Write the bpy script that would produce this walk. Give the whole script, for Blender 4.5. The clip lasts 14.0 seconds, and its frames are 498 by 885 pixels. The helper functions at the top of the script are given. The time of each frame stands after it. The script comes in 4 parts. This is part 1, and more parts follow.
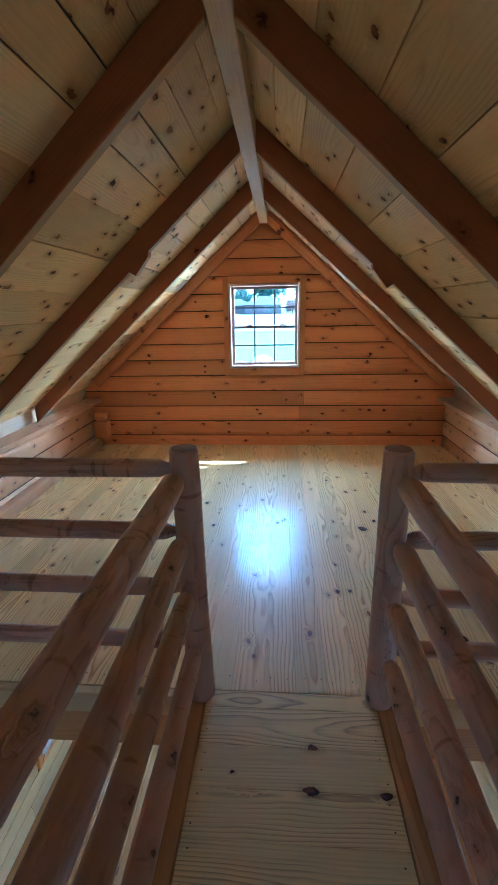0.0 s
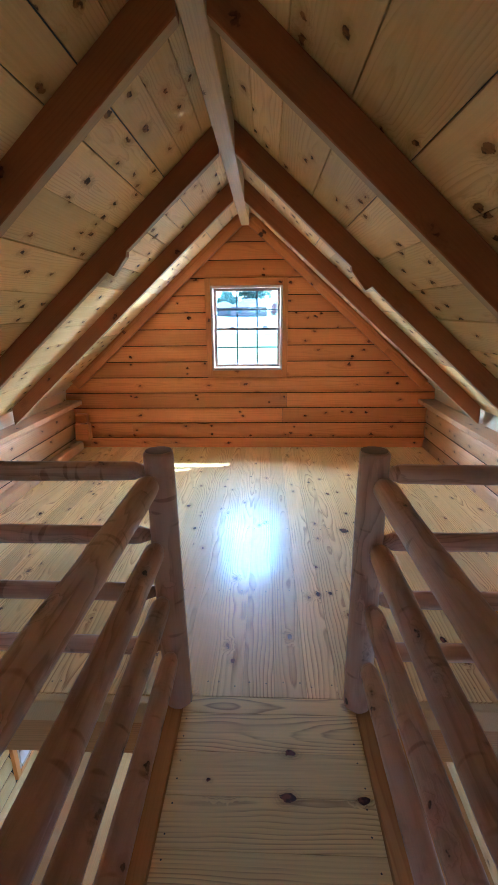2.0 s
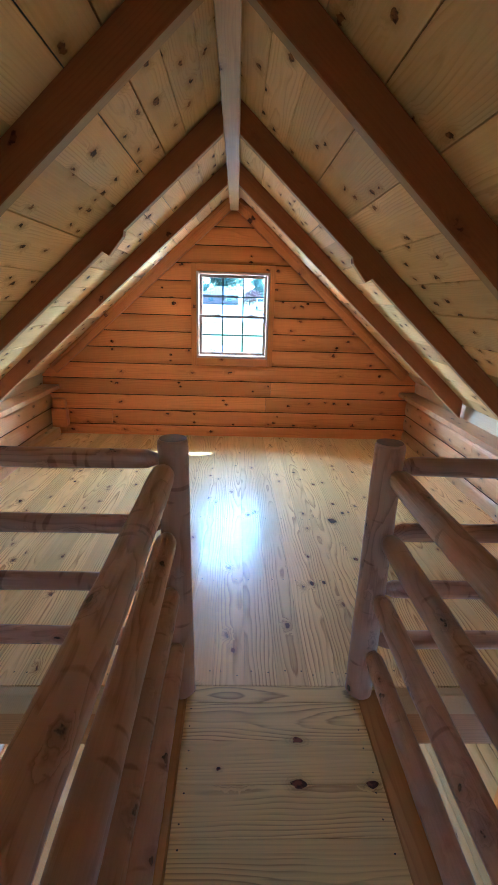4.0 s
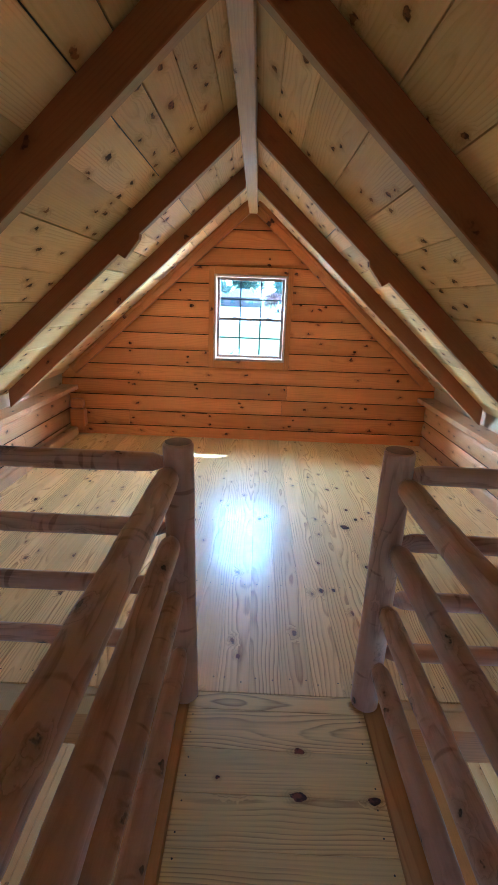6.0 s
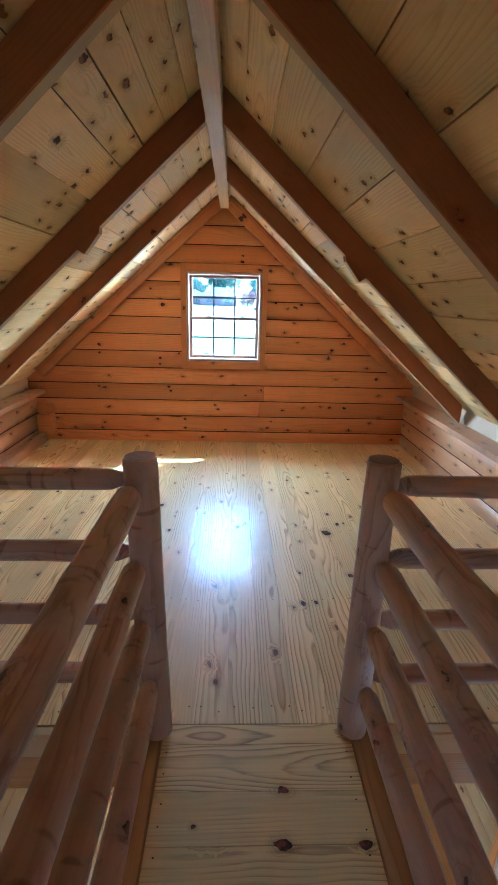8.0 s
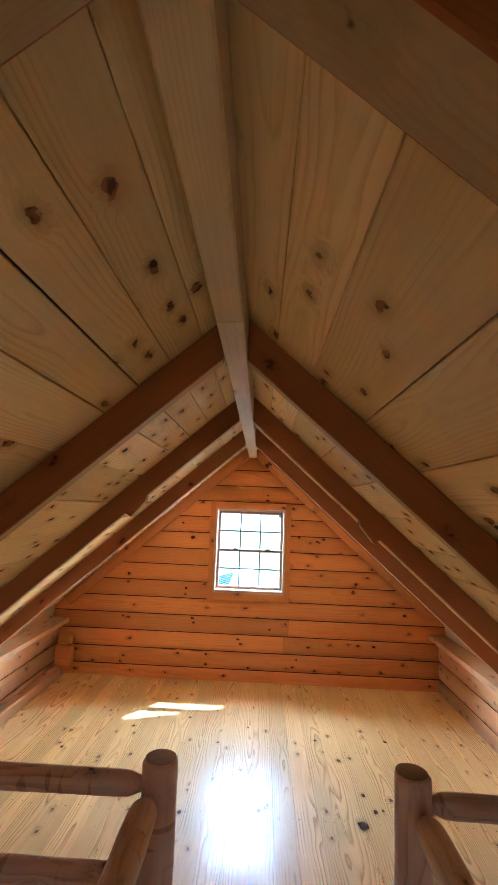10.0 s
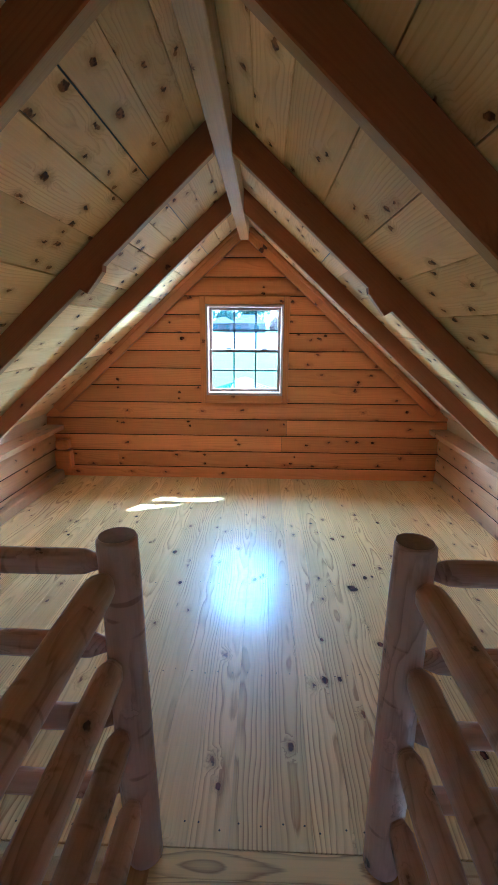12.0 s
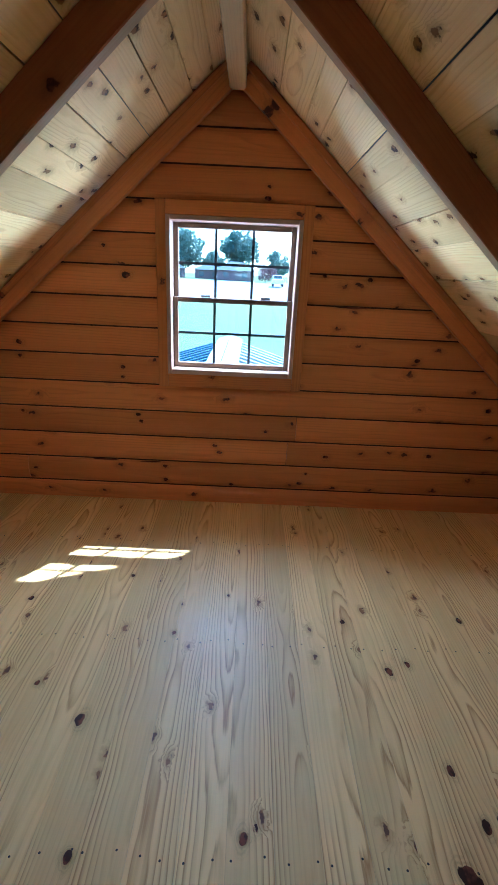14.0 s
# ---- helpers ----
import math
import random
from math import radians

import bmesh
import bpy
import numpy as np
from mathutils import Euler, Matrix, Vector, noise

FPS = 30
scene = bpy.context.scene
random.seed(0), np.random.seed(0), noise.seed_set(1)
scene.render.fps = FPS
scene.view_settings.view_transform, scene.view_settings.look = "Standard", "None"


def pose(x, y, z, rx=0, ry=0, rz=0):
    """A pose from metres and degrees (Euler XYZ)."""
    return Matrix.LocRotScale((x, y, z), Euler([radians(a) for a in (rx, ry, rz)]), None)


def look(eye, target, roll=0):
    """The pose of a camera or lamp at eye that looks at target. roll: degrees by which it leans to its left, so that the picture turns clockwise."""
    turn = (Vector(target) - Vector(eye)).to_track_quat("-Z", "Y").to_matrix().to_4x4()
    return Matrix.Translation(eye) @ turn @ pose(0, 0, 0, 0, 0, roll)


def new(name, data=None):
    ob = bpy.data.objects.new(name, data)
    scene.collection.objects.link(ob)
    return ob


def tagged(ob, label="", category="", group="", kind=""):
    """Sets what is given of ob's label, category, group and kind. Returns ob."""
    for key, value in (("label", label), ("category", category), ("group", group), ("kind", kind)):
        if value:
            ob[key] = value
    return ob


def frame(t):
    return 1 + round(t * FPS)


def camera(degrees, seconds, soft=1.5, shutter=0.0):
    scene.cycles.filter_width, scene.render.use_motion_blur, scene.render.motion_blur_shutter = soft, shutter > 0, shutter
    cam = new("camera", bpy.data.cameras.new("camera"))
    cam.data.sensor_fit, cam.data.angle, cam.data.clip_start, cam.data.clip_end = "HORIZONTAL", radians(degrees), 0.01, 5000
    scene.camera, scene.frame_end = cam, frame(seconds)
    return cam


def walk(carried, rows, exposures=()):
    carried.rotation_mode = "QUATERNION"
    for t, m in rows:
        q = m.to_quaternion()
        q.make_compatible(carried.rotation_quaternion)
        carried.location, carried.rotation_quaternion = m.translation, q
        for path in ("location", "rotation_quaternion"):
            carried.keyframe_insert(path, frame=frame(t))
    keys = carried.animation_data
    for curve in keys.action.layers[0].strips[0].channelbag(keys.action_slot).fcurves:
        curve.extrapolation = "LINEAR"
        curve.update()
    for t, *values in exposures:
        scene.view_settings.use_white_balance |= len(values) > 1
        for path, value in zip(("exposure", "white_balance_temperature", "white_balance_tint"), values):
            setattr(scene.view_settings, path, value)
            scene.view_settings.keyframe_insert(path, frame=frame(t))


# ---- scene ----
cam = camera(58.3, 14.0, soft=0.7)
PATH = [
    (0, (-0.023, 0.258, 1.289), (-0.164, 2.168, 0.712), -1.06),
    (0.5, (-0.007, 0.249, 1.295), (-0.119, 2.164, 0.729), -1.36),
    (1, (0.015, 0.258, 1.294), (-0.085, 2.174, 0.732), -1.46),
    (1.5, (0.010, 0.268, 1.288), (-0.089, 2.184, 0.725), -1.36),
    (2, (0.005, 0.273, 1.284), (-0.073, 2.189, 0.716), -0.66),
    (2.5, (-0.031, 0.270, 1.282), (-0.044, 2.182, 0.696), 0.32),
    (3, (-0.093, 0.284, 1.278), (-0.042, 2.190, 0.674), 1.22),
    (3.5, (-0.138, 0.286, 1.278), (-0.063, 2.188, 0.665), 1.72),
    (6, (-0.097, 0.304, 1.282), (-0.117, 2.210, 0.677), 2.12),
    (6.5, (-0.100, 0.285, 1.285), (-0.051, 2.188, 0.673), 2.32),
    (7, (-0.136, 0.298, 1.278), (-0.052, 2.199, 0.662), 1.92),
    (9.3, (0.018, 0.574, 1.280), (0.053, 2.508, 0.771), 1.04),
    (9.5, (-0.013, 0.509, 1.340), (0.000, 2.488, 1.052), 1.38),
    (10, (-0.079, 0.286, 1.527), (-0.145, 2.265, 1.808), 2.28),
    (10.5, (-0.119, 0.169, 1.564), (-0.219, 2.119, 2.000), 3.46),
    (11, (-0.113, 0.211, 1.545), (-0.201, 2.190, 1.822), 2.68),
    (11.5, (-0.072, 0.428, 1.399), (-0.145, 2.421, 1.244), 1.10),
    (12, (-0.003, 0.645, 1.325), (-0.068, 2.579, 0.820), 0.34),
    (12.5, (0.028, 0.924, 1.276), (0.003, 2.827, 0.662), 1.32),
    (13, (-0.013, 1.288, 1.302), (-0.020, 3.170, 0.625), 1.90),
    (13.5, (0.008, 1.707, 1.278), (-0.002, 3.581, 0.579), 2.40),
    (14, (-0.076, 2.131, 1.248), (-0.061, 4.003, 0.546), 2.70),
]
EXPOSURES = [(0, 4.25, 3650, -11), (0.5, 4.45, 3800, -9), (2.5, 4.6, 4000, -8), (7.2, 4.6, 4000, -8), (9.5, 4.5, 4150, -6), (10.2, 4.9, 5000, 3), (10.6, 5.1, 5000, 4), (11.1, 4.95, 4200, -4), (11.5, 4.55, 3700, -10), (12, 4.4, 3650, -11), (12.8, 4.15, 3750, -9), (14, 3.45, 4100, -3)]
LAMP_HEAD, LAMP_JAMB, LAMP_SILL, LAMP_DEEP, LAMP_REAR, LAMP_LOW = 2.4, 7.4, 0.12, 44.0, 7.0, 0.9
walk(cam, [(t, look(eye, target, roll)) for t, eye, target, roll in PATH], EXPOSURES)

# ---- light ----
world = bpy.data.worlds.new("sky")
scene.world = world
world.use_nodes = True
wn = world.node_tree
sky = wn.nodes.new("ShaderNodeTexSky")
sky.sky_type = "NISHITA"
sky.sun_disc = False
SUN_DOWN = Vector((-0.44, -0.605, -1.0)).normalized()
sky.sun_elevation = math.asin(-SUN_DOWN.z)
sky.sun_rotation = math.atan2(-SUN_DOWN.x, -SUN_DOWN.y)
wn.links.new(sky.outputs[0], wn.nodes["Background"].inputs[0])
wn.nodes["Background"].inputs[1].default_value = 0.12
sun = new("sun", bpy.data.lights.new("sun", "SUN"))
sun.data.energy, sun.data.angle, sun.data.color = 2.0, radians(0.5), (1.0, 0.95, 0.86)
sun.matrix_world = look((0, 0, 30), Vector((0, 0, 30)) + SUN_DOWN)


def sky_lamp(name, eye, target, w, h, power, color):
    """An added lamp for the light, mostly the sky's, that falls through one window."""
    lamp = new(name, bpy.data.lights.new(name, "AREA"))
    lamp.data.shape, lamp.data.size, lamp.data.size_y = "RECTANGLE", w, h
    lamp.data.energy, lamp.data.color = power, color
    lamp.matrix_world = look(eye, target)
    return lamp


# ---- plan, in metres ----
RX, SLOPE = -0.173, 0.887            # ridge line, roof slope
C_ROOF, C_RAFTER = 2.120, 1.990      # heights at the ridge line of board undersides and rafter undersides
XL, XR = -1.86, 1.51                 # side walls
YF, YB = 4.45, -3.0                  # gable walls
LOFT = 1.505                         # edge of the loft floor
BX0, BX1, BY0 = -0.275, 0.300, -0.9  # walkway
Z0 = -2.4                            # lower floor
COURSE, C0 = 0.1465, 0.095           # log siding
WX0, WX1, WZ0, WZ1 = -0.495, 0.150, 0.750, 1.496   # window opening
CAS = 0.046                          # casing width
COOL, BLUE = (0.90, 0.95, 1.0), (0.66, 0.83, 1.0)
sky_lamp("window_skylight_head", (RX, 4.82, 1.68), (RX, 3.6, 0.0), 0.7, 0.2, LAMP_HEAD, BLUE)
sky_lamp("window_skylight_east", (0.54, 4.95, 1.25), (-1.5, 2.3, 0.0), 0.35, 0.7, LAMP_JAMB, COOL)
sky_lamp("window_skylight_west", (-0.89, 4.95, 1.25), (1.1, 2.3, 0.0), 0.35, 0.7, LAMP_JAMB, COOL)
# sill lamp is added: stands for sun thrown up by the porch roof
sky_lamp("window_bounce_sill", (RX, 4.86, 0.58), (RX, 3.3, 1.9), 0.65, 0.12, LAMP_SILL, COOL)
sky_lamp("window_skylight_deep", (RX, 7.0, 3.35), (RX, 4.5, 1.1), 3.4, 2.5, LAMP_DEEP, BLUE)
sky_lamp("rear_skylight", (-0.2, YB - 0.35, 1.65), (-0.2, -1.6, 0.5), 0.9, 0.35, LAMP_REAR, (0.86, 0.92, 1.0))
sky_lamp("lower_skylight_west", (XL - 0.25, 3.33, -1.4), (0.0, 3.0, -2.0), 1.1, 1.0, LAMP_LOW, (0.95, 0.97, 1.0))
sky_lamp("lower_skylight_east", (XR + 0.25, 1.45, -1.3), (0.0, 1.2, -1.9), 1.1, 1.0, LAMP_LOW, (0.95, 0.97, 1.0))


# ---- materials ----
def shader(name):
    m = bpy.data.materials.new(name)
    m.use_nodes = True
    return m, m.node_tree, m.node_tree.nodes["Principled BSDF"]


def math_node(nt, op, a, b=None, c=None):
    n = nt.nodes.new("ShaderNodeMath")
    n.operation = op
    for i, v in enumerate((a, b, c)):
        if v is None:
            continue
        if isinstance(v, (int, float)):
            n.inputs[i].default_value = v
        else:
            nt.links.new(v, n.inputs[i])
    return n.outputs[0]


def vec_node(nt, op, a, b):
    n = nt.nodes.new("ShaderNodeVectorMath")
    n.operation = op
    for i, v in enumerate((a, b)):
        if isinstance(v, tuple):
            n.inputs[i].default_value = v
        else:
            nt.links.new(v, n.inputs[i])
    return n.outputs[0]


def ramp01(nt, v, lo, hi):
    """1 below lo, falling smoothly to 0 at hi."""
    n = nt.nodes.new("ShaderNodeMapRange")
    n.interpolation_type = "SMOOTHSTEP"
    nt.links.new(v, n.inputs[0])
    n.inputs[1].default_value, n.inputs[2].default_value = lo, hi
    n.inputs[3].default_value, n.inputs[4].default_value = 1.0, 0.0
    return n.outputs[0]


def noise_node(nt, v, scale, detail=2.0, rough=0.5):
    n = nt.nodes.new("ShaderNodeTexNoise")
    nt.links.new(v, n.inputs["Vector"])
    n.inputs["Scale"].default_value, n.inputs["Detail"].default_value, n.inputs["Roughness"].default_value = scale, detail, rough
    return n.outputs["Fac"]


def mix_color(nt, fac, a, b, blend="MIX"):
    n = nt.nodes.new("ShaderNodeMix")
    n.data_type, n.blend_type = "RGBA", blend
    for i, v in ((0, fac), (6, a), (7, b)):
        if isinstance(v, (int, float)):
            n.inputs[i].default_value = v
        elif isinstance(v, tuple):
            n.inputs[i].default_value = (*v, 1.0)
        else:
            nt.links.new(v, n.inputs[i])
    return n.outputs[2]


def wood(name, light, dark, knot, rough=0.5, coat=0.0, rings=0.5, knots=1.0, own=False, stain=0.0, vary=0.25, relief=0.15, knot_cells=(7.0, 4.2), coat_rough=0.2, fine=1.0, pith=(0.07, 0.012, 0.07), spacing=0.0062, warp=0.02, scars=0.0, big=1.0, flat=False):
    """Pine sawn from a tree: the growth rings round a pith that runs aslant under the board, with fine grain and knots
    along the piece's own y; each piece differs. pith: how far to the side, least and most depth; spacing: of the rings."""
    m, nt, out = shader(name)
    if own:
        att = nt.nodes.new("ShaderNodeAttribute")
        att.attribute_name = "own"
        tc = att.outputs["Vector"]
        rnd = nt.nodes.new("ShaderNodeNewGeometry").outputs["Random Per Island"]
    else:
        tc = nt.nodes.new("ShaderNodeTexCoord").outputs["Object"]
        rnd = nt.nodes.new("ShaderNodeObjectInfo").outputs["Random"]

    def chance(k):
        return math_node(nt, "FRACT", math_node(nt, "MULTIPLY", rnd, k))

    off = nt.nodes.new("ShaderNodeCombineXYZ")
    for i, k in enumerate((37.0, 61.0, 23.0)):
        nt.links.new(math_node(nt, "MULTIPLY", rnd, k), off.inputs[i])
    v = vec_node(nt, "ADD", tc, off.outputs[0])
    # knots
    vor = nt.nodes.new("ShaderNodeTexVoronoi")
    wob = nt.nodes.new("ShaderNodeTexNoise")
    nt.links.new(v, wob.inputs["Vector"])
    wob.inputs["Scale"].default_value, wob.inputs["Detail"].default_value = 42.0, 3.0
    vk = vec_node(nt, "ADD", v, vec_node(nt, "MULTIPLY", vec_node(nt, "SUBTRACT", wob.outputs["Color"], (0.5, 0.5, 0.5)), (0.034, 0.046, 0.034)))
    nt.links.new(vec_node(nt, "MULTIPLY", vk, (knot_cells[0], knot_cells[1], knot_cells[0])), vor.inputs["Vector"])
    vor.inputs["Scale"].default_value = 1.0
    if flat:
        vor.voronoi_dimensions = "2D"
    sep = nt.nodes.new("ShaderNodeSeparateColor")
    nt.links.new(vor.outputs["Color"], sep.inputs[0])
    dead = math_node(nt, "MULTIPLY", math_node(nt, "LESS_THAN", sep.outputs[0], 1.0 - 0.62 * knots), 5.0)
    d = math_node(nt, "ADD", math_node(nt, "ADD", vor.outputs["Distance"], dead), math_node(nt, "MULTIPLY", sep.outputs[1], 0.06))
    core, halo = ramp01(nt, d, 0.11 * big, 0.15 * big), ramp01(nt, d, 0.12 * big, 0.5)
    # growth rings
    axes = nt.nodes.new("ShaderNodeSeparateXYZ")
    nt.links.new(tc, axes.inputs[0])
    sway = nt.nodes.new("ShaderNodeTexNoise")
    nt.links.new(vec_node(nt, "MULTIPLY", v, (5.0, 1.5, 5.0)), sway.inputs["Vector"])
    sway.inputs["Scale"].default_value, sway.inputs["Detail"].default_value = 1.0, 2.5
    sw = nt.nodes.new("ShaderNodeSeparateColor")
    nt.links.new(sway.outputs["Color"], sw.inputs[0])
    px = math_node(nt, "MULTIPLY_ADD", math_node(nt, "SUBTRACT", chance(7.31), 0.5), 2.0 * pith[0], axes.outputs[0])
    px = math_node(nt, "MULTIPLY_ADD", math_node(nt, "SUBTRACT", sw.outputs[0], 0.5), warp, px)
    pz = math_node(nt, "MULTIPLY_ADD", chance(13.7), pith[2] - pith[1], pith[1])
    lean = math_node(nt, "MULTIPLY", math_node(nt, "SUBTRACT", chance(29.3), 0.5), 0.05 if pith[2] else 0.0)
    pz = math_node(nt, "ADD", math_node(nt, "MULTIPLY_ADD", axes.outputs[1], lean, pz), axes.outputs[2])
    pz = math_node(nt, "MULTIPLY_ADD", math_node(nt, "SUBTRACT", sw.outputs[1], 0.5), warp * 2.2, pz)
    rad = math_node(nt, "SQRT", math_node(nt, "ADD", math_node(nt, "MULTIPLY", px, px), math_node(nt, "MULTIPLY", pz, pz)))
    rad = math_node(nt, "MULTIPLY_ADD", halo, spacing * 1.7, rad)
    fibre = noise_node(nt, vec_node(nt, "MULTIPLY", v, (170.0, 2.4, 170.0)), 1.0, 2.0, 0.65)
    saw = math_node(nt, "FRACT", math_node(nt, "MULTIPLY_ADD", fibre, 0.35, math_node(nt, "MULTIPLY", rad, 1.0 / spacing)))
    ring = math_node(nt, "MINIMUM", math_node(nt, "POWER", saw, 3.2), math_node(nt, "MULTIPLY", math_node(nt, "SUBTRACT", 1.0, saw), 5.0))
    broad = noise_node(nt, vec_node(nt, "MULTIPLY", v, (9.0, 1.3, 9.0)), 1.0, 3.0, 0.55)
    ring = math_node(nt, "MULTIPLY", ring, math_node(nt, "MULTIPLY_ADD", ramp01(nt, broad, 0.40, 0.60), 1.0, 0.14))
    amt = math_node(nt, "ADD", math_node(nt, "MULTIPLY", ring, rings), math_node(nt, "MULTIPLY", math_node(nt, "SUBTRACT", fibre, 0.38), 0.55 * fine))
    amt = math_node(nt, "MULTIPLY_ADD", math_node(nt, "SUBTRACT", broad, 0.5), 0.7, amt)
    if scars:
        band = noise_node(nt, vec_node(nt, "MULTIPLY", v, (9.0, 34.0, 9.0)), 1.0, 1.0, 0.5)
        amt = math_node(nt, "MULTIPLY_ADD", ramp01(nt, band, 0.27, 0.36), scars, amt)
    cl = nt.nodes.new("ShaderNodeClamp")
    nt.links.new(amt, cl.inputs[0])
    col = mix_color(nt, cl.outputs[0], light, dark)
    if stain:
        col = mix_color(nt, math_node(nt, "MULTIPLY", ramp01(nt, broad, 0.3, 0.5), stain), col, (0.38, 0.33, 0.30))
    tone = math_node(nt, "MULTIPLY_ADD", chance(17.9), vary, 1.0 - vary * 0.5)
    tone_c = nt.nodes.new("ShaderNodeCombineXYZ")
    for i, k in enumerate((1.0, 1.04, 1.1)):
        nt.links.new(math_node(nt, "POWER", tone, k), tone_c.inputs[i])
    col = mix_color(nt, 1.0, col, tone_c.outputs[0], "MULTIPLY")
    col = mix_color(nt, math_node(nt, "MULTIPLY", math_node(nt, "POWER", halo, 2.0), 0.4), col, tuple(0.75 * a + 0.25 * b for a, b in zip(dark, knot)))
    heart = mix_color(nt, ramp01(nt, wob.outputs["Fac"], 0.42, 0.56), tuple(0.55 * a + 0.45 * b for a, b in zip(dark, knot)), knot)
    col = mix_color(nt, math_node(nt, "MULTIPLY", core, 0.95), col, heart)
    nt.links.new(col, out.inputs["Base Color"])
    r = math_node(nt, "MULTIPLY_ADD", fibre, 0.25, rough - 0.12)
    nt.links.new(r, out.inputs["Roughness"])
    out.inputs["Coat Weight"].default_value = coat
    out.inputs["Specular IOR Level"].default_value = 0.4 if coat else 0.22
    out.inputs["Coat Roughness"].default_value = coat_rough
    bump = nt.nodes.new("ShaderNodeBump")
    bump.inputs["Strength"].default_value, bump.inputs["Distance"].default_value = relief, 0.002
    h = math_node(nt, "ADD", math_node(nt, "MULTIPLY", ring, -0.35), math_node(nt, "MULTIPLY", fibre, 0.8))
    nt.links.new(math_node(nt, "SUBTRACT", h, math_node(nt, "MULTIPLY", core, 0.8)), bump.inputs["Height"])
    nt.links.new(bump.outputs[0], out.inputs["Normal"])
    if coat:
        b2 = nt.nodes.new("ShaderNodeBump")
        b2.inputs["Strength"].default_value, b2.inputs["Distance"].default_value = 0.06, 0.002
        nt.links.new(math_node(nt, "ADD", math_node(nt, "MULTIPLY", broad, 1.6), math_node(nt, "MULTIPLY", fibre, 0.3)), b2.inputs["Height"])
        nt.links.new(b2.outputs[0], out.inputs["Coat Normal"])
    return m


def plain(name, color, rough=0.6, metal=0.0, grain=0.12, scale=40.0):
    m, nt, out = shader(name)
    tc = nt.nodes.new("ShaderNodeTexCoord").outputs["Object"]
    n1 = noise_node(nt, tc, scale, 4.0, 0.6)
    n2 = noise_node(nt, tc, scale * 0.08, 3.0, 0.6)
    f = math_node(nt, "ADD", math_node(nt, "MULTIPLY", n1, grain), math_node(nt, "MULTIPLY", n2, grain * 1.5))
    col = mix_color(nt, f, color, tuple(c * 0.35 for c in color))
    nt.links.new(col, out.inputs["Base Color"])
    out.inputs["Roughness"].default_value, out.inputs["Metallic"].default_value = rough, metal
    return m


def glass(name):
    """A window pane: clear, with gloss at the angles that glass has it."""
    m, nt, out = shader(name)
    gl, tr = nt.nodes.new("ShaderNodeBsdfGlossy"), nt.nodes.new("ShaderNodeBsdfTransparent")
    gl.inputs["Roughness"].default_value = 0.01
    fr, mx = nt.nodes.new("ShaderNodeFresnel"), nt.nodes.new("ShaderNodeMixShader")
    fr.inputs[0].default_value = 1.5
    tr.inputs[0].default_value = (0.93, 0.97, 0.98, 1)
    nt.links.new(fr.outputs[0], mx.inputs[0])
    nt.links.new(tr.outputs[0], mx.inputs[1])
    nt.links.new(gl.outputs[0], mx.inputs[2])
    nt.links.new(mx.outputs[0], nt.nodes["Material Output"].inputs[0])
    return m


M_FLOOR = wood("lacquered_pine", (0.88, 0.605, 0.25), (0.40, 0.15, 0.028), (0.10, 0.028, 0.012), rough=0.42, coat=0.30, rings=1.15, knots=0.2, vary=0.2, coat_rough=0.16, knot_cells=(15.0, 8.0), fine=0.6, spacing=0.0105, warp=0.04, flat=True)
M_DECK = wood("deck_pine", (0.80, 0.52, 0.18), (0.32, 0.14, 0.036), (0.06, 0.02, 0.01), rough=0.5, coat=0.12, rings=1.1, knots=0.15, vary=0.14, coat_rough=0.3, knot_cells=(12.0, 6.0), spacing=0.0095, warp=0.035, flat=True)
M_SIDING = wood("stained_siding", (0.68, 0.245, 0.040), (0.34, 0.085, 0.013), (0.05, 0.011, 0.005), rough=0.45, coat=0.12, rings=0.5, knots=0.3, vary=0.36, knot_cells=(12.0, 6.5), relief=0.3, spacing=0.011, fine=0.7, flat=True)
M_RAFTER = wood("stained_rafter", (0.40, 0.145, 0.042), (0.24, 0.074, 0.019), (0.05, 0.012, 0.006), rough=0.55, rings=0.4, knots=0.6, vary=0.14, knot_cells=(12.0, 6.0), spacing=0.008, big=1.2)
M_ROOF = wood("roof_boards", (0.88, 0.615, 0.26), (0.48, 0.205, 0.05), (0.045, 0.013, 0.006), rough=0.65, rings=0.55, knots=0.75, own=True, stain=0.12, vary=0.42, knot_cells=(11.0, 6.0), fine=0.55, spacing=0.011, warp=0.04, big=1.05, flat=True)
M_ROOF_SIDE = wood("eave_pine", (0.66, 0.50, 0.33), (0.52, 0.33, 0.17), (0.10, 0.035, 0.018), rough=0.65, rings=0.35)
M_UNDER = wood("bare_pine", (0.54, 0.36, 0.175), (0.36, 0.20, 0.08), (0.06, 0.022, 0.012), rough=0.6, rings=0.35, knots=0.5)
M_RIDGE = wood("ridge_pine", (0.66, 0.45, 0.20), (0.42, 0.25, 0.11), (0.06, 0.022, 0.012), rough=0.6, rings=0.4, knots=0.6, stain=0.12, vary=0.1, knot_cells=(12.0, 5.0))
M_LOG = wood("peeled_log", (0.55, 0.31, 0.20), (0.24, 0.105, 0.058), (0.022, 0.009, 0.006), rough=0.42, coat=0.38, rings=0.9, knots=0.75, vary=0.2, relief=0.9, knot_cells=(17.0, 9.0), coat_rough=0.32, pith=(0.0, 0.0, 0.0), spacing=0.0042, warp=0.022, scars=0.6, fine=0.5, big=1.2)
M_CUT = plain("end_grain", (0.47, 0.235, 0.14), 0.45, grain=0.6, scale=70.0)
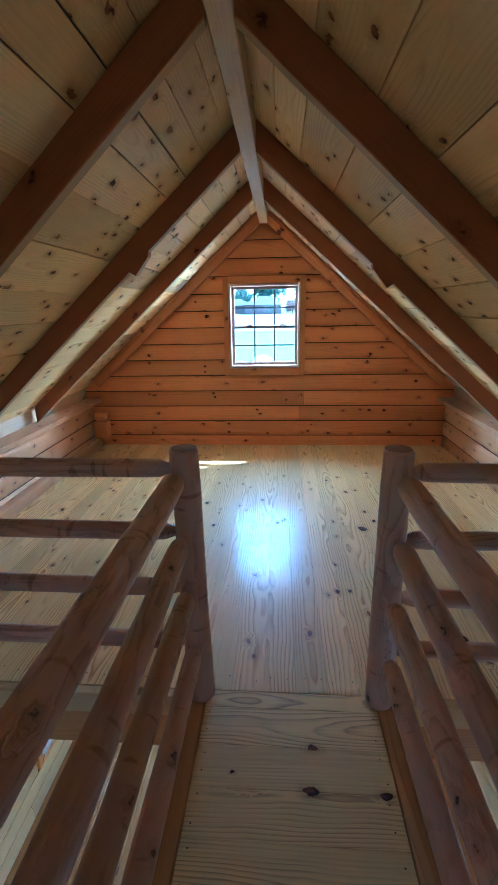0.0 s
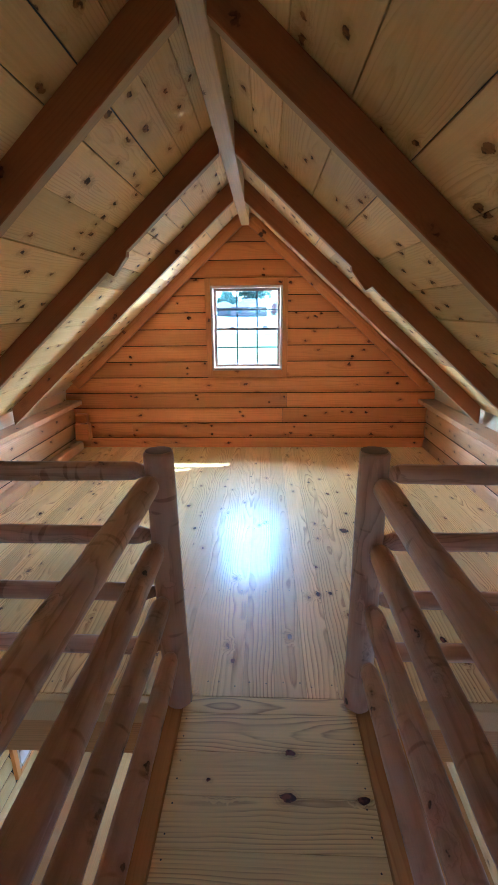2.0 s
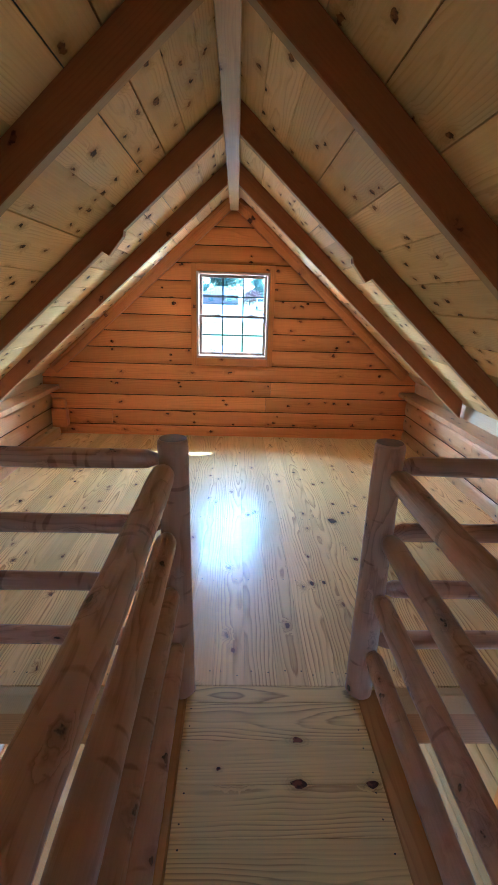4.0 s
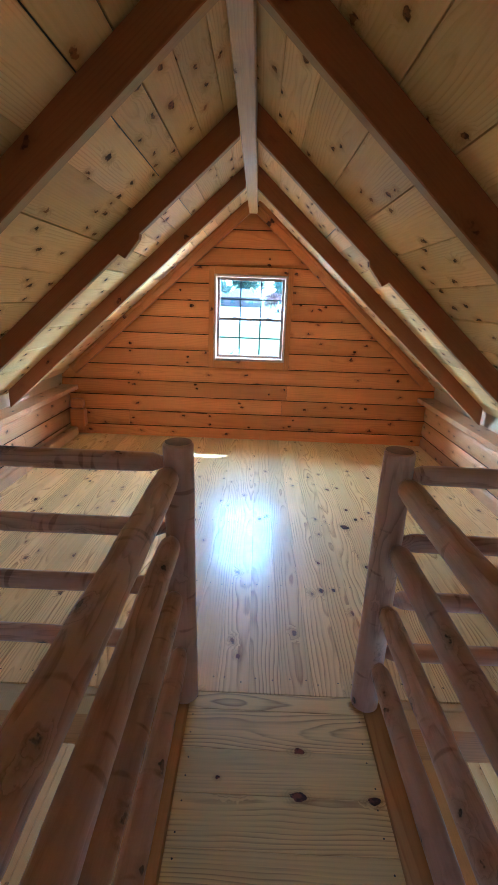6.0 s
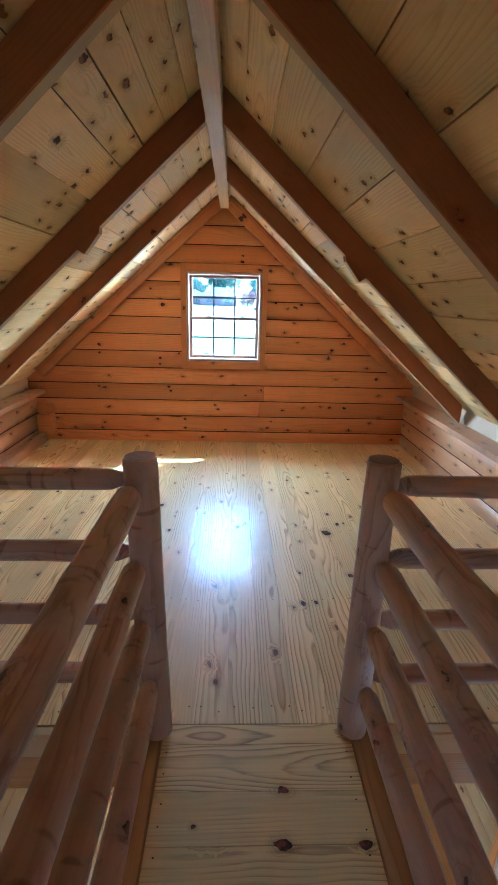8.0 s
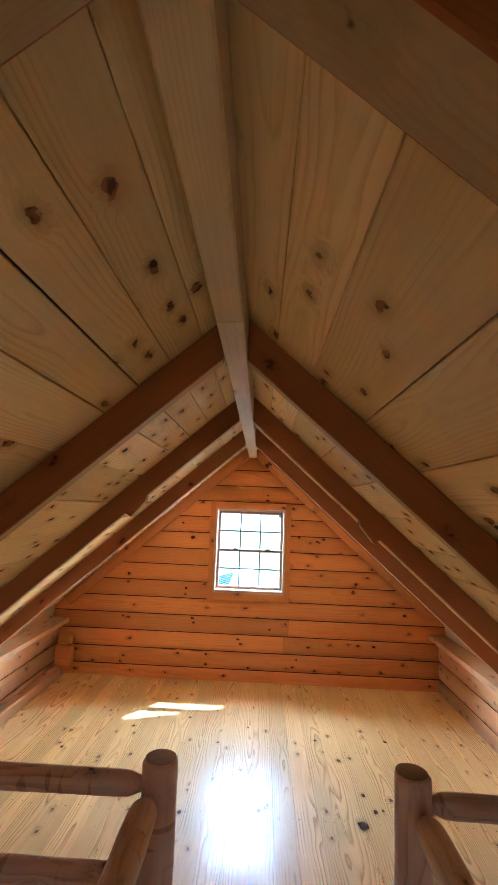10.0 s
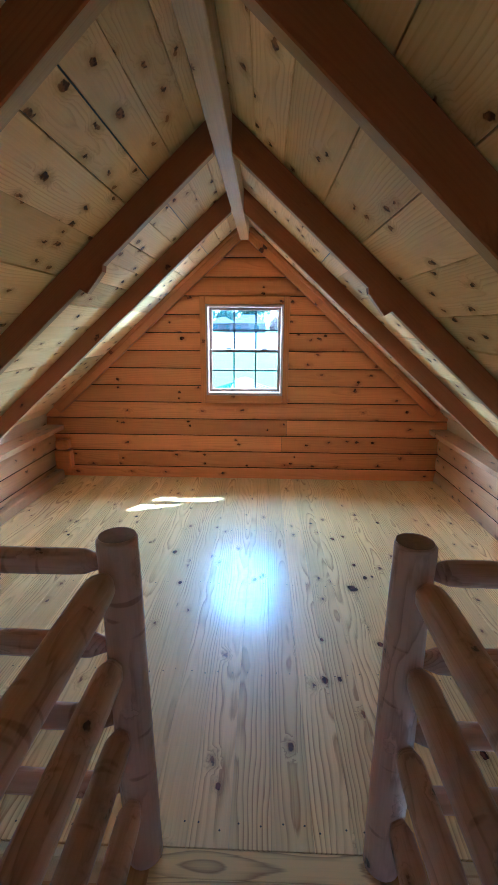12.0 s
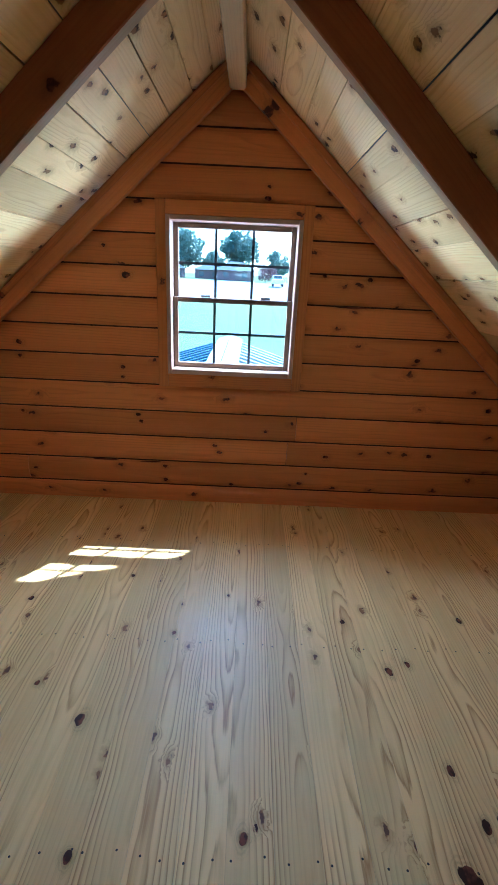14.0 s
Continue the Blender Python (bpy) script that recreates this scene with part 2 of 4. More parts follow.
M_BEAM = wood("beam_pine", (0.52, 0.26, 0.085), (0.27, 0.105, 0.028), (0.05, 0.015, 0.008), rough=0.45, coat=0.15, rings=0.7, knots=0.5, spacing=0.009)
M_EDGE = wood("edge_pine", (0.62, 0.43, 0.21), (0.46, 0.27, 0.11), (0.07, 0.02, 0.01), rough=0.5, rings=0.4, knots=0.4)
# paler copy of the stained siding: cool window light put into the colour
M_KNEE_LIT = wood("knee_siding_lit", (0.60, 0.33, 0.15), (0.40, 0.19, 0.075), (0.06, 0.016, 0.008), rough=0.42, coat=0.4, rings=0.4, knots=0.7, coat_rough=0.35, knot_cells=(12.0, 6.0), spacing=0.010, flat=True)
M_LOWER = wood("lower_boards", (0.60, 0.34, 0.13), (0.46, 0.22, 0.07), (0.08, 0.025, 0.01), rough=0.5, rings=0.4, knots=0.7)
M_LOWFLOOR = wood("lower_floor", (0.52, 0.25, 0.065), (0.36, 0.15, 0.035), (0.06, 0.02, 0.01), rough=0.5, coat=0.3, rings=0.5, knots=0.6, coat_rough=0.08)
M_DARK = plain("wall_timber", (0.05, 0.02, 0.008), 0.9)
M_VINYL = plain("brown_vinyl", (0.21, 0.125, 0.075), 0.4, grain=0.05)
# tan jamb, paled: the daylight along its edge is put into the colour
M_JAMB_LIT = plain("tan_jamb_lit", (0.55, 0.36, 0.26), 0.35, grain=0.06)
M_MUNTIN = plain("muntin", (0.07, 0.075, 0.085), 0.4, grain=0.05)
M_GLASS = glass("window_glass")
M_METAL_D = plain("blue_metal", (0.05, 0.085, 0.12), 0.4, 0.2, grain=0.1, scale=4.0)
# porch metal on the sunward slope and cap, sunlight put into the colour
M_METAL_SUN = plain("sunlit_metal", (0.30, 0.30, 0.30), 0.45, 0.0, grain=0.1, scale=4.0)
M_NAIL = plain("nail", (0.06, 0.045, 0.04), 0.5, 0.6)
M_LATCH = plain("latch_vinyl", (0.42, 0.32, 0.24), 0.4, grain=0.05)
M_GRASS = plain("grass", (0.125, 0.155, 0.010), 0.9, grain=0.5, scale=1.5)
M_GRAVEL = plain("pale_ground", (0.30, 0.29, 0.26), 0.9, grain=0.3, scale=0.8)
M_LEAF = plain("leaves", (0.17, 0.23, 0.17), 0.7, grain=0.4, scale=1.2)


def leafy(mat):
    """Lets some of the sun through the leaves."""
    nt = mat.node_tree
    out = nt.nodes["Principled BSDF"]
    tl, mx = nt.nodes.new("ShaderNodeBsdfTranslucent"), nt.nodes.new("ShaderNodeMixShader")
    mx.inputs[0].default_value = 0.5
    nt.links.new(out.inputs["Base Color"].links[0].from_socket, tl.inputs[0])
    nt.links.new(out.outputs[0], mx.inputs[1])
    nt.links.new(tl.outputs[0], mx.inputs[2])
    nt.links.new(mx.outputs[0], nt.nodes["Material Output"].inputs[0])


leafy(M_LEAF)
M_LEAF_RED = plain("red_leaves", (0.16, 0.05, 0.045), 0.7, grain=0.5, scale=1.2)
M_BARK = plain("bark", (0.12, 0.09, 0.07), 0.9, grain=0.4, scale=6.0)
M_BRICK = plain("far_brick", (0.17, 0.11, 0.10), 0.9, grain=0.3, scale=2.0)
M_SHINGLE = plain("far_shingles", (0.12, 0.12, 0.125), 0.9, grain=0.4, scale=2.0)
M_PAINT = plain("white_paint", (0.75, 0.75, 0.74), 0.5, grain=0.08, scale=2.0)
M_PANE = plain("dark_pane", (0.05, 0.06, 0.07), 0.1, grain=0.05)
M_TYRE = plain("tyre", (0.03, 0.03, 0.03), 0.8)


# ---- building blocks ----
def mesh_of(bm, name, material, smooth=False):
    me = bpy.data.meshes.new(name)
    bm.to_mesh(me)
    bm.free()
    me.materials.append(material)
    if smooth:
        me.polygons.foreach_set("use_smooth", [True] * len(me.polygons))
    return me


def part(name, bm, material, parent=None, label="", m=None, smooth=False):
    ob = new(name, mesh_of(bm, name, material, smooth))
    if parent is not None:
        ob.parent = parent
        ob.matrix_parent_inverse = Matrix()
    if m is not None:
        ob.matrix_basis = m
    if label:
        tagged(ob, label)
    return ob


def box(sx, sy, sz, bev=0.003, at=(0, 0, 0), bm=None, seg=1):
    """A block with eased edges, centred on at."""
    b = bmesh.new()
    bmesh.ops.create_cube(b, size=1.0)
    bmesh.ops.scale(b, vec=(sx, sy, sz), verts=b.verts)
    if bev:
        bmesh.ops.bevel(b, geom=b.edges[:], offset=bev, segments=seg, affect="EDGES", profile=0.6)
    bmesh.ops.translate(b, vec=at, verts=b.verts)
    if bm is None:
        return b
    me = bpy.data.meshes.new("tmp")
    b.to_mesh(me)
    b.free()
    bm.from_mesh(me)
    bpy.data.meshes.remove(me)
    return bm


def empty(name, at=(0, 0, 0)):
    ob = new(name)
    ob.location = at
    return ob


def thing(name, at, label, category, group="", kind=""):
    return tagged(empty(name, at), label, category, group, kind)


def siding(h, bulge, lim0, lim1, segs=9, tilt=0.0):
    """A half-log board: x up the wall, y along it, z out of it. lim0, lim1: end of the board at a height x."""
    bm = bmesh.new()
    ring0, ring1 = [], []
    pts = [(-h / 2, -0.011)]
    for i in range(segs + 1):
        u = -1 + 2 * i / segs
        pts.append((u * (h / 2 - 0.0052), bulge * (1 - abs(u) ** 3.2)))
    pts.append((h / 2, -0.011))
    for x, z in pts:
        ring0.append(bm.verts.new((x, lim0(x), z)))
        ring1.append(bm.verts.new((x, lim1(x), z)))
    for i in range(len(pts) - 1):
        bm.faces.new((ring0[i], ring0[i + 1], ring1[i + 1], ring1[i]))
    bm.faces.new(ring0[::-1])
    bm.faces.new(ring1)
    bm.faces.new((ring0[0], ring1[0], ring1[-1], ring0[-1]))
    bmesh.ops.recalc_face_normals(bm, faces=bm.faces)
    return bm


def log(length, r0, r1, seed, taper0=True, taper1=True, sides=18, rows=None, lump=0.05):
    """A peeled log along y from 0 to length, a little crooked and knobbly, with pointed or cut ends."""
    rows = rows or max(10, int(length / 0.035))
    bm = bmesh.new()
    last = None
    stations = []
    for i in range(rows + 1):
        stations.append((length * i / rows, 1.0))
    if taper0:
        stations = [(0.0, 0.5), (0.018, 0.72), (0.036, 0.95)] + [s for s in stations if s[0] > 0.045]
    else:
        stations = [(0.0, 0.9), (0.006, 1.0)] + [s for s in stations if s[0] > 0.01]
    if taper1:
        stations = [s for s in stations if s[0] < length - 0.045] + [(length - 0.036, 0.95), (length - 0.018, 0.72), (length, 0.5)]
    else:
        stations = [s for s in stations if s[0] < length - 0.01] + [(length - 0.006, 1.0), (length, 0.9)]
    for y, k in stations:
        r = r0 + (r1 - r0) * y / length
        cx = 0.006 * noise.noise((y * 1.3, seed, 0.0)) * min(1, length)
        cz = 0.006 * noise.noise((y * 1.3, seed, 7.0)) * min(1, length)
        ring = []
        for j in range(sides):
            a = 2 * math.pi * j / sides
            q = 1 + lump * noise.noise((math.cos(a) * 1.2, y * 9.0, math.sin(a) * 1.2 + seed * 3.1)) + 0.4 * lump * noise.noise((math.cos(a) * 3, y * 30.0, math.sin(a) * 3 + seed))
            ring.append(bm.verts.new((cx + r * k * q * math.cos(a), y, cz + r * k * q * math.sin(a))))
        if last:
            for j in range(sides):
                bm.faces.new((last[j], last[(j + 1) % sides], ring[(j + 1) % sides], ring[j]))
        else:
            bm.faces.new(ring)
        last = ring
    bm.faces.new(last[::-1])
    bmesh.ops.recalc_face_normals(bm, faces=bm.faces)
    return bm


def along(a, b):
    """The pose whose y runs from a to b, with z as far up as can be."""
    y = (Vector(b) - Vector(a)).normalized()
    x = y.cross(Vector((0, 0, 1)))
    x = Vector((1, 0, 0)) if x.length < 1e-4 else x.normalized()
    z = x.cross(y)
    m = Matrix((x, y, z)).transposed().to_4x4()
    m.translation = a
    return m


def roof_z(x, c):
    return c - SLOPE * abs(x - RX)


# ---- roof: boards in one ceiling mesh ----
SEAMS_R = [RX + 0.02, -0.042, 0.064, 0.221, 0.378, 0.536, 0.694, 0.84, 1.0, 1.16, 1.31, 1.48, 1.65, 1.84]
SEAMS_L = [RX - 0.02, -0.283, -0.376, -0.467, -0.561, -0.70, -0.86, -1.03, -1.18, -1.35, -1.51, -1.68, -1.85, -2.03, -2.19]
FAR_R = [RX + 0.02, 0.008, 0.121, 0.189, 0.326, 0.422, 0.560, 0.664, 0.80, 0.92, 1.06, 1.19, 1.32, 1.48, 1.65, 1.84]
FAR_L = [RX - 0.02, -0.282, -0.369, -0.467, -0.556, -0.658, -0.755, -0.848, -0.97, -1.09, -1.22, -1.35, -1.51, -1.68, -1.85, -2.03, -2.19]
rng = random.Random(5)
EAVE_F, EAVE_B = 4.90, YB - 0.4
roof = bmesh.new()
roof_own = []
ANG = math.atan(SLOPE)
for side, seams, far_seams in ((1, SEAMS_R, FAR_R), (-1, SEAMS_L, FAR_L)):
    for run, (y0, y1) in enumerate(((EAVE_B, 0.55), (0.55, 2.56), (2.56, EAVE_F))):
        cuts = far_seams if run == 2 else seams
        for i in range(len(cuts) - 1):
            a, b = cuts[i], cuts[i + 1]
            split = [y0, y1]
            if run == 2 and rng.random() < 0.45:
                split = [y0, 3.486, y1]
            for s0, s1 in zip(split, split[1:]):
                w = abs(b - a) / math.cos(ANG)
                bb = box(w - rng.uniform(0.0015, 0.004), s1 - s0 - 0.002, 0.022, 0.0015)
                mx = (a + b) / 2
                lift = rng.uniform(0.0, 0.004)
                m = Matrix.Translation((mx, (s0 + s1) / 2, roof_z(mx, C_ROOF) + 0.011 / math.cos(ANG) + lift)) @ Matrix.Rotation(side * ANG, 4, "Y")
                roof_own += [tuple(v.co) for v in bb.verts]
                bmesh.ops.transform(bb, matrix=m, verts=bb.verts)
                tmp = bpy.data.meshes.new("tmp")
                bb.to_mesh(tmp)
                bb.free()
                roof.from_mesh(tmp)
                bpy.data.meshes.remove(tmp)
ceiling = part("ceiling", roof, M_ROOF)
own_co = ceiling.data.attributes.new("own", "FLOAT_VECTOR", "POINT")
own_co.data.foreach_set("vector", [c for v in roof_own for c in v])
tagged(ceiling, "pale knotty pine roof boards laid across the rafters", "ceiling", kind="structure")
# weather skin above the boards
skin = bmesh.new()
for side, far in ((1, 1.86), (-1, -2.21)):
    w = abs(far - RX) / math.cos(ANG) + 0.05
    mx = (far + RX) / 2
    b = box(w, EAVE_F - EAVE_B, 0.03, 0)
    bmesh.ops.transform(b, matrix=Matrix.Translation((mx, (EAVE_F + EAVE_B) / 2, roof_z(mx, C_ROOF) + 0.075)) @ Matrix.Rotation(side * ANG, 4, "Y"), verts=b.verts)
    tmp = bpy.data.meshes.new("tmp")
    b.to_mesh(tmp)
    b.free()
    skin.from_mesh(tmp)
    bpy.data.meshes.remove(tmp)
tagged(part("roof", skin, M_METAL_D), "dark sheet metal roof over the boards", "roof", kind="structure")

# ridge beam, in two lengths that meet with an open joint
RIDGE_H = 0.16
for y0, y1 in ((YB + 0.02, 1.326), (1.330, 4.41)):
    rb = box(0.070, y1 - y0, RIDGE_H, 0.004)
    ob = part("ridge_beam", rb, M_RIDGE, m=Matrix.Translation((RX, (y0 + y1) / 2, 1.972 + RIDGE_H / 2)))
    tagged(ob, "pale pine ridge beam along the top of the roof", "ridge beam", "ridge beams")


# ---- rafters ----
def rafter(y_back, thick, notch=False, doubled=False):
    """A pair of rafters that meet the ridge, with their backs at y_back."""
    for side in (-1, 1):
        x_end = XL - 0.02 if side < 0 else XR + 0.02
        x_top = RX + side * 0.037
        depth = C_ROOF - C_RAFTER - 0.003
        n = 26
        bm = bmesh.new()
        r0, r1 = [], []
        xs = [x_top + (x_end - x_top) * i / n for i in range(n + 1)]
        low = []
        for x in xs:
            z = roof_z(x, C_RAFTER) + 0.0015 * noise.noise((x * 7, y_back, side))
            low.append(max(z, 0.474))
        top = [roof_z(x, C_ROOF - 0.002) for x in xs]
        if notch:
            # a short block left standing under the lower edge
            da, db = (0.487, 0.590) if side < 0 else (0.580, 0.682)
            pairs = list(zip(xs, low))
            pre = [p for p in pairs if abs(p[0] - RX) < da]
            post = [p for p in pairs if abs(p[0] - RX) > db]
            xa, xb, step = RX + side * da, RX + side * db, -0.024
            mid = [(xa, roof_z(xa, C_RAFTER)), (xa + side * 0.004, roof_z(xa, C_RAFTER) + step), (xb - side * 0.03, roof_z(xb, C_RAFTER) + step * 0.75), (xb, roof_z(xb, C_RAFTER))]
            pairs = pre + mid + post
            xs, low = [p[0] for p in pairs], [p[1] for p in pairs]
            top = [roof_z(x, C_ROOF - 0.002) for x in xs]
        rows = []
        e = 0.004
        for x, zl, zt in zip(xs, low, top):
            zt = max(zt, zl + 0.02)
            y1, y0 = y_back, y_back - thick
            rows.append([bm.verts.new(p) for p in ((x, y0, zt), (x, y0, zl + e), (x, y0 + e, zl), (x, y1 - e, zl), (x, y1, zl + e), (x, y1, zt))])
        for a, b in zip(rows, rows[1:]):
            for k in range(6):
                bm.faces.new((a[k], a[(k + 1) % 6], b[(k + 1) % 6], b[k]))
        bm.faces.new(rows[0])
        bm.faces.new(rows[-1][::-1])
        bmesh.ops.recalc_face_normals(bm, faces=bm.faces)
        # own axes: y along the rafter
        mid_p = Vector((RX + side * 0.85, y_back - thick / 2, roof_z(RX + side * 0.85, (C_ROOF + C_RAFTER) / 2)))
        m = along(mid_p, mid_p + Vector((side, 0, -SLOPE)))
        bmesh.ops.transform(bm, matrix=m.inverted(), verts=bm.verts)
        bm.normal_update()
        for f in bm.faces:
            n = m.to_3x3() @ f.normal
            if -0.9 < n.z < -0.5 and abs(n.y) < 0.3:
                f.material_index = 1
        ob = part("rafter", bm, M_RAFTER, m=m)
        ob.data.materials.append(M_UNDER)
        word = "brown-stained pine rafter with a short block under its lower edge" if notch else "brown-stained pine rafter between ridge beam and wall plate"
        tagged(ob, word, "rafter", "roof rafters")
        if doubled:
            # a second plank nailed along the front, set higher
            L = (abs(x_end - x_top) - 0.02) / math.cos(ANG)
            q = Vector((RX + side * 0.85, y_back - thick - 0.008, roof_z(RX + side * 0.85, C_ROOF) - 0.049))
            mm = along(q, q + Vector((side, 0, -SLOPE)))
            part("sister_plank", box(0.014, L, 0.066, 0.003), M_RAFTER, ob, m=m.inverted() @ mm)


rafter(0.60, 0.085, doubled=True)
rafter(1.615, 0.048)
rafter(2.588, 0.048, notch=True)
rafter(3.50, 0.048)
rafter(-0.38, 0.085)
rafter(-1.36, 0.085)
rafter(-2.34, 0.085)

# rake trim on both gables
for yy, nm in ((YF - 0.045, "trim_north"), (YB + 0.045, "trim_south")):
    tr = thing(nm, (0, 0, 0), "stained pine trim board along the roof slope", "trim", kind="structure")
    for side in (-1, 1):
        for w, th, c, dy in ((0.092, 0.04, 2.0565, 0.0), (0.03, 0.055, 2.091, 0.0)):
            q = Vector((RX + side * 0.83, yy - math.copysign(dy, yy), roof_z(RX + side * 0.83, c)))
            mm = along(q, q + Vector((side, 0, -SLOPE)))
            part("trim_board" if w > 0.05 else "cove", box(th, 1.58 / math.cos(ANG), w, 0.004), M_SIDING, tr, m=mm)


# ---- gable walls of half-log siding ----
def gable(name, y, out, holes):
    """A gable wall whose inner face looks along -out; holes: openings (x0, x1, z0, z1) in it."""
    wall = thing(name, (0, 0, 0), "orange-stained half-log pine siding with knots", "wall", kind="structure")
    # backing with openings, built of slabs
    edges = sorted({Z0, 0.0, 0.47, *[h[2] for h in holes], *[h[3] for h in holes], 2.2})
    back = bmesh.new()
    th, yc = 0.12, y + out * 0.075
    def slab(x0, x1, z0, z1):
        if x1 - x0 > 0.005:
            box(x1 - x0, th, z1 - z0, 0, ((x0 + x1) / 2, yc, (z0 + z1) / 2), back)
    zs = sorted({Z0, *[h[2] for h in holes], *[h[3] for h in holes], *[0.45 + 0.04 * i for i in range(45)]})
    for z0, z1 in zip(zs, zs[1:]):
        if z1 - z0 < 1e-4:
            continue
        half = (C_ROOF - z1) / SLOPE
        if half <= 0.0:
            continue
        x0, x1 = max(XL - 0.13, RX - half), min(XR + 0.13, RX + half)
        cutters = sorted(h for h in holes if h[2] < z1 - 1e-4 and h[3] > z0 + 1e-4)
        cur = x0
        for h in cutters:
            slab(cur, h[0], z0, z1)
            cur = h[1]
        slab(cur, x1, z0, z1)
    part("wall_core", back, M_DARK, wall)
    k0 = int((Z0 - C0) / COURSE) - 1
    for k in range(k0, 14):
        z0 = C0 + k * COURSE
        zc = z0 + COURSE / 2
        if zc < Z0:
            continue
        def left_end(zz):
            return max(XL - 0.10, RX - (C_ROOF - 0.01 - zz) / SLOPE)
        def right_end(zz):
            return min(XR + 0.10, RX + (C_ROOF - 0.01 - zz) / SLOPE)
        if C_ROOF - 0.01 - (z0 + COURSE) < 0.02:
            continue
        spans = [(left_end, right_end)]
        for hx0, hx1, hz0, hz1 in holes:
            ca = CAS + 0.002
            if hz0 - ca < zc < hz1 + ca:
                nxt = []
                for a, b in spans:
                    nxt += [(a, lambda zz, v=hx0 - ca: v), (lambda zz, v=hx1 + ca: v, b)]
                spans = nxt
        cut = []
        for a, b in spans:
            la, lb = a(zc), b(zc)
            if lb - la > 1.6 and rng.random() < 0.75:
                v = rng.uniform(la + 0.35, lb - 0.35)
                cut += [(a, lambda zz, v=v: v - 0.0012), (lambda zz, v=v: v + 0.0012, b)]
            else:
                cut.append((a, b))
        for a, b in cut:
            mid = (a(zc) + b(zc)) / 2
            if b(zc) - a(zc) < 0.03:
                continue
            # local x up, y along the wall, z into the room
            if out > 0:
                m = Matrix(((0, 1, 0, mid), (0, 0, -1, y + 0.012), (1, 0, 0, zc), (0, 0, 0, 1)))
                bm = siding(COURSE, 0.016, lambda x, a=a: a(zc + x) - mid, lambda x, b=b: b(zc + x) - mid)
            else:
                m = Matrix(((0, -1, 0, mid), (0, 0, 1, y - 0.012), (1, 0, 0, zc), (0, 0, 0, 1)))
                bm = siding(COURSE, 0.016, lambda x, b=b: mid - b(zc + x), lambda x, a=a: mid - a(zc + x))
            part("siding_board", bm, M_SIDING if zc > -0.1 else M_LOWER, wall, m=m, smooth=False)
    return wall


# unseen opening under the loft, added to let light onto the lower floor
DOOR_HOLE = (-1.25, -0.35, Z0 + 0.05, -0.42)
gable("wall_north", YF, 1, [(WX0, WX1, WZ0, WZ1), DOOR_HOLE])
gable("wall_south", YB, -1, [(WX0, WX1, WZ0, WZ1)])


# ---- side walls ----
def side_wall(name, x, out, hole):
    wall = thing(name, (0, 0, 0), "half-log pine siding below the roof, under a wall plate", "wall", kind="structure")
    core = bmesh.new()
    hy0, hy1, hz0, hz1 = hole
    for y0, y1, z0, z1 in ((YB - 0.13, hy0, Z0 - 0.2, 0.43), (hy1, YF + 0.13, Z0 - 0.2, 0.43), (hy0, hy1, Z0 - 0.2, hz0), (hy0, hy1, hz1, 0.43)):
        box(0.12, y1 - y0, z1 - z0, 0, (x + out * 0.075, (y0 + y1) / 2, (z0 + z1) / 2), core)
    part("wall_core", core, M_DARK, wall)
    for k in range(-17, 3):
        z0 = C0 + k * COURSE
        h = COURSE if k < 2 else 0.43 - z0
        zc = z0 + h / 2
        spans = [(YB, YF)]
        if hz0 - CAS < zc < hz1 + CAS:
            spans = [(YB, hy0 - CAS - 0.002), (hy1 + CAS + 0.002, YF)]
        for a, b in spans:
            cuts = [a, *( [rng.uniform(max(a, 0) + 0.4, b - 0.5)] if b - a > 2.5 else []), b]
            for p, q in zip(cuts, cuts[1:]):
                mid, L = (p + q) / 2, q - p - 0.002
                if out < 0:
                    m = Matrix(((0, 0, 1, x - 0.012), (0, -1, 0, mid), (1, 0, 0, zc), (0, 0, 0, 1)))
                else:
                    m = Matrix(((0, 0, -1, x + 0.012), (0, 1, 0, mid), (1, 0, 0, zc), (0, 0, 0, 1)))
                part("siding_board", siding(h, 0.016, lambda u: -L / 2, lambda u: L / 2), M_KNEE_LIT if zc > -0.1 else M_LOWER, wall, m=m)
    # plate on which the rafters sit
    part("wall_plate", box(0.20, YF - YB - 0.01, 0.04, 0.004, (0, 0, 0)), M_KNEE_LIT, wall, m=Matrix.Translation((x + out * 0.01, (YF + YB) / 2, 0.452)))
    return wall


def eave_board(name, x):
    bm = box(0.025, YF - YB + 0.2, 0.135, 0.002)
    tagged(part(name, bm, M_ROOF_SIDE, m=Matrix.Translation((x, (YF + YB) / 2, 0.5325))), "pine board closing the eave behind the rafters", "eave board", kind="structure")


eave_board("trim_west", XL - 0.075)
eave_board("trim_east", XR + 0.075)
LOW_HOLE = (2.72, 3.95, -2.0, -0.9)
side_wall("wall_west", XL, -1, LOW_HOLE)
EAST_HOLE = (0.78, 2.12, -1.85, -0.85)
side_wall("wall_east", XR, 1, EAST_HOLE)
# ledger log along the foot of the west wall and stacked log ends in the corner
led = thing("baseboard", (0, 0, 0), "pine baseboard log along the foot of the wall", "baseboard", kind="structure")
part("base_log", box(0.075, 2.70, 0.085, 0.02, seg=3), M_KNEE_LIT, led, m=Matrix.Translation((XL + 0.055, 3.02, 0.043)))
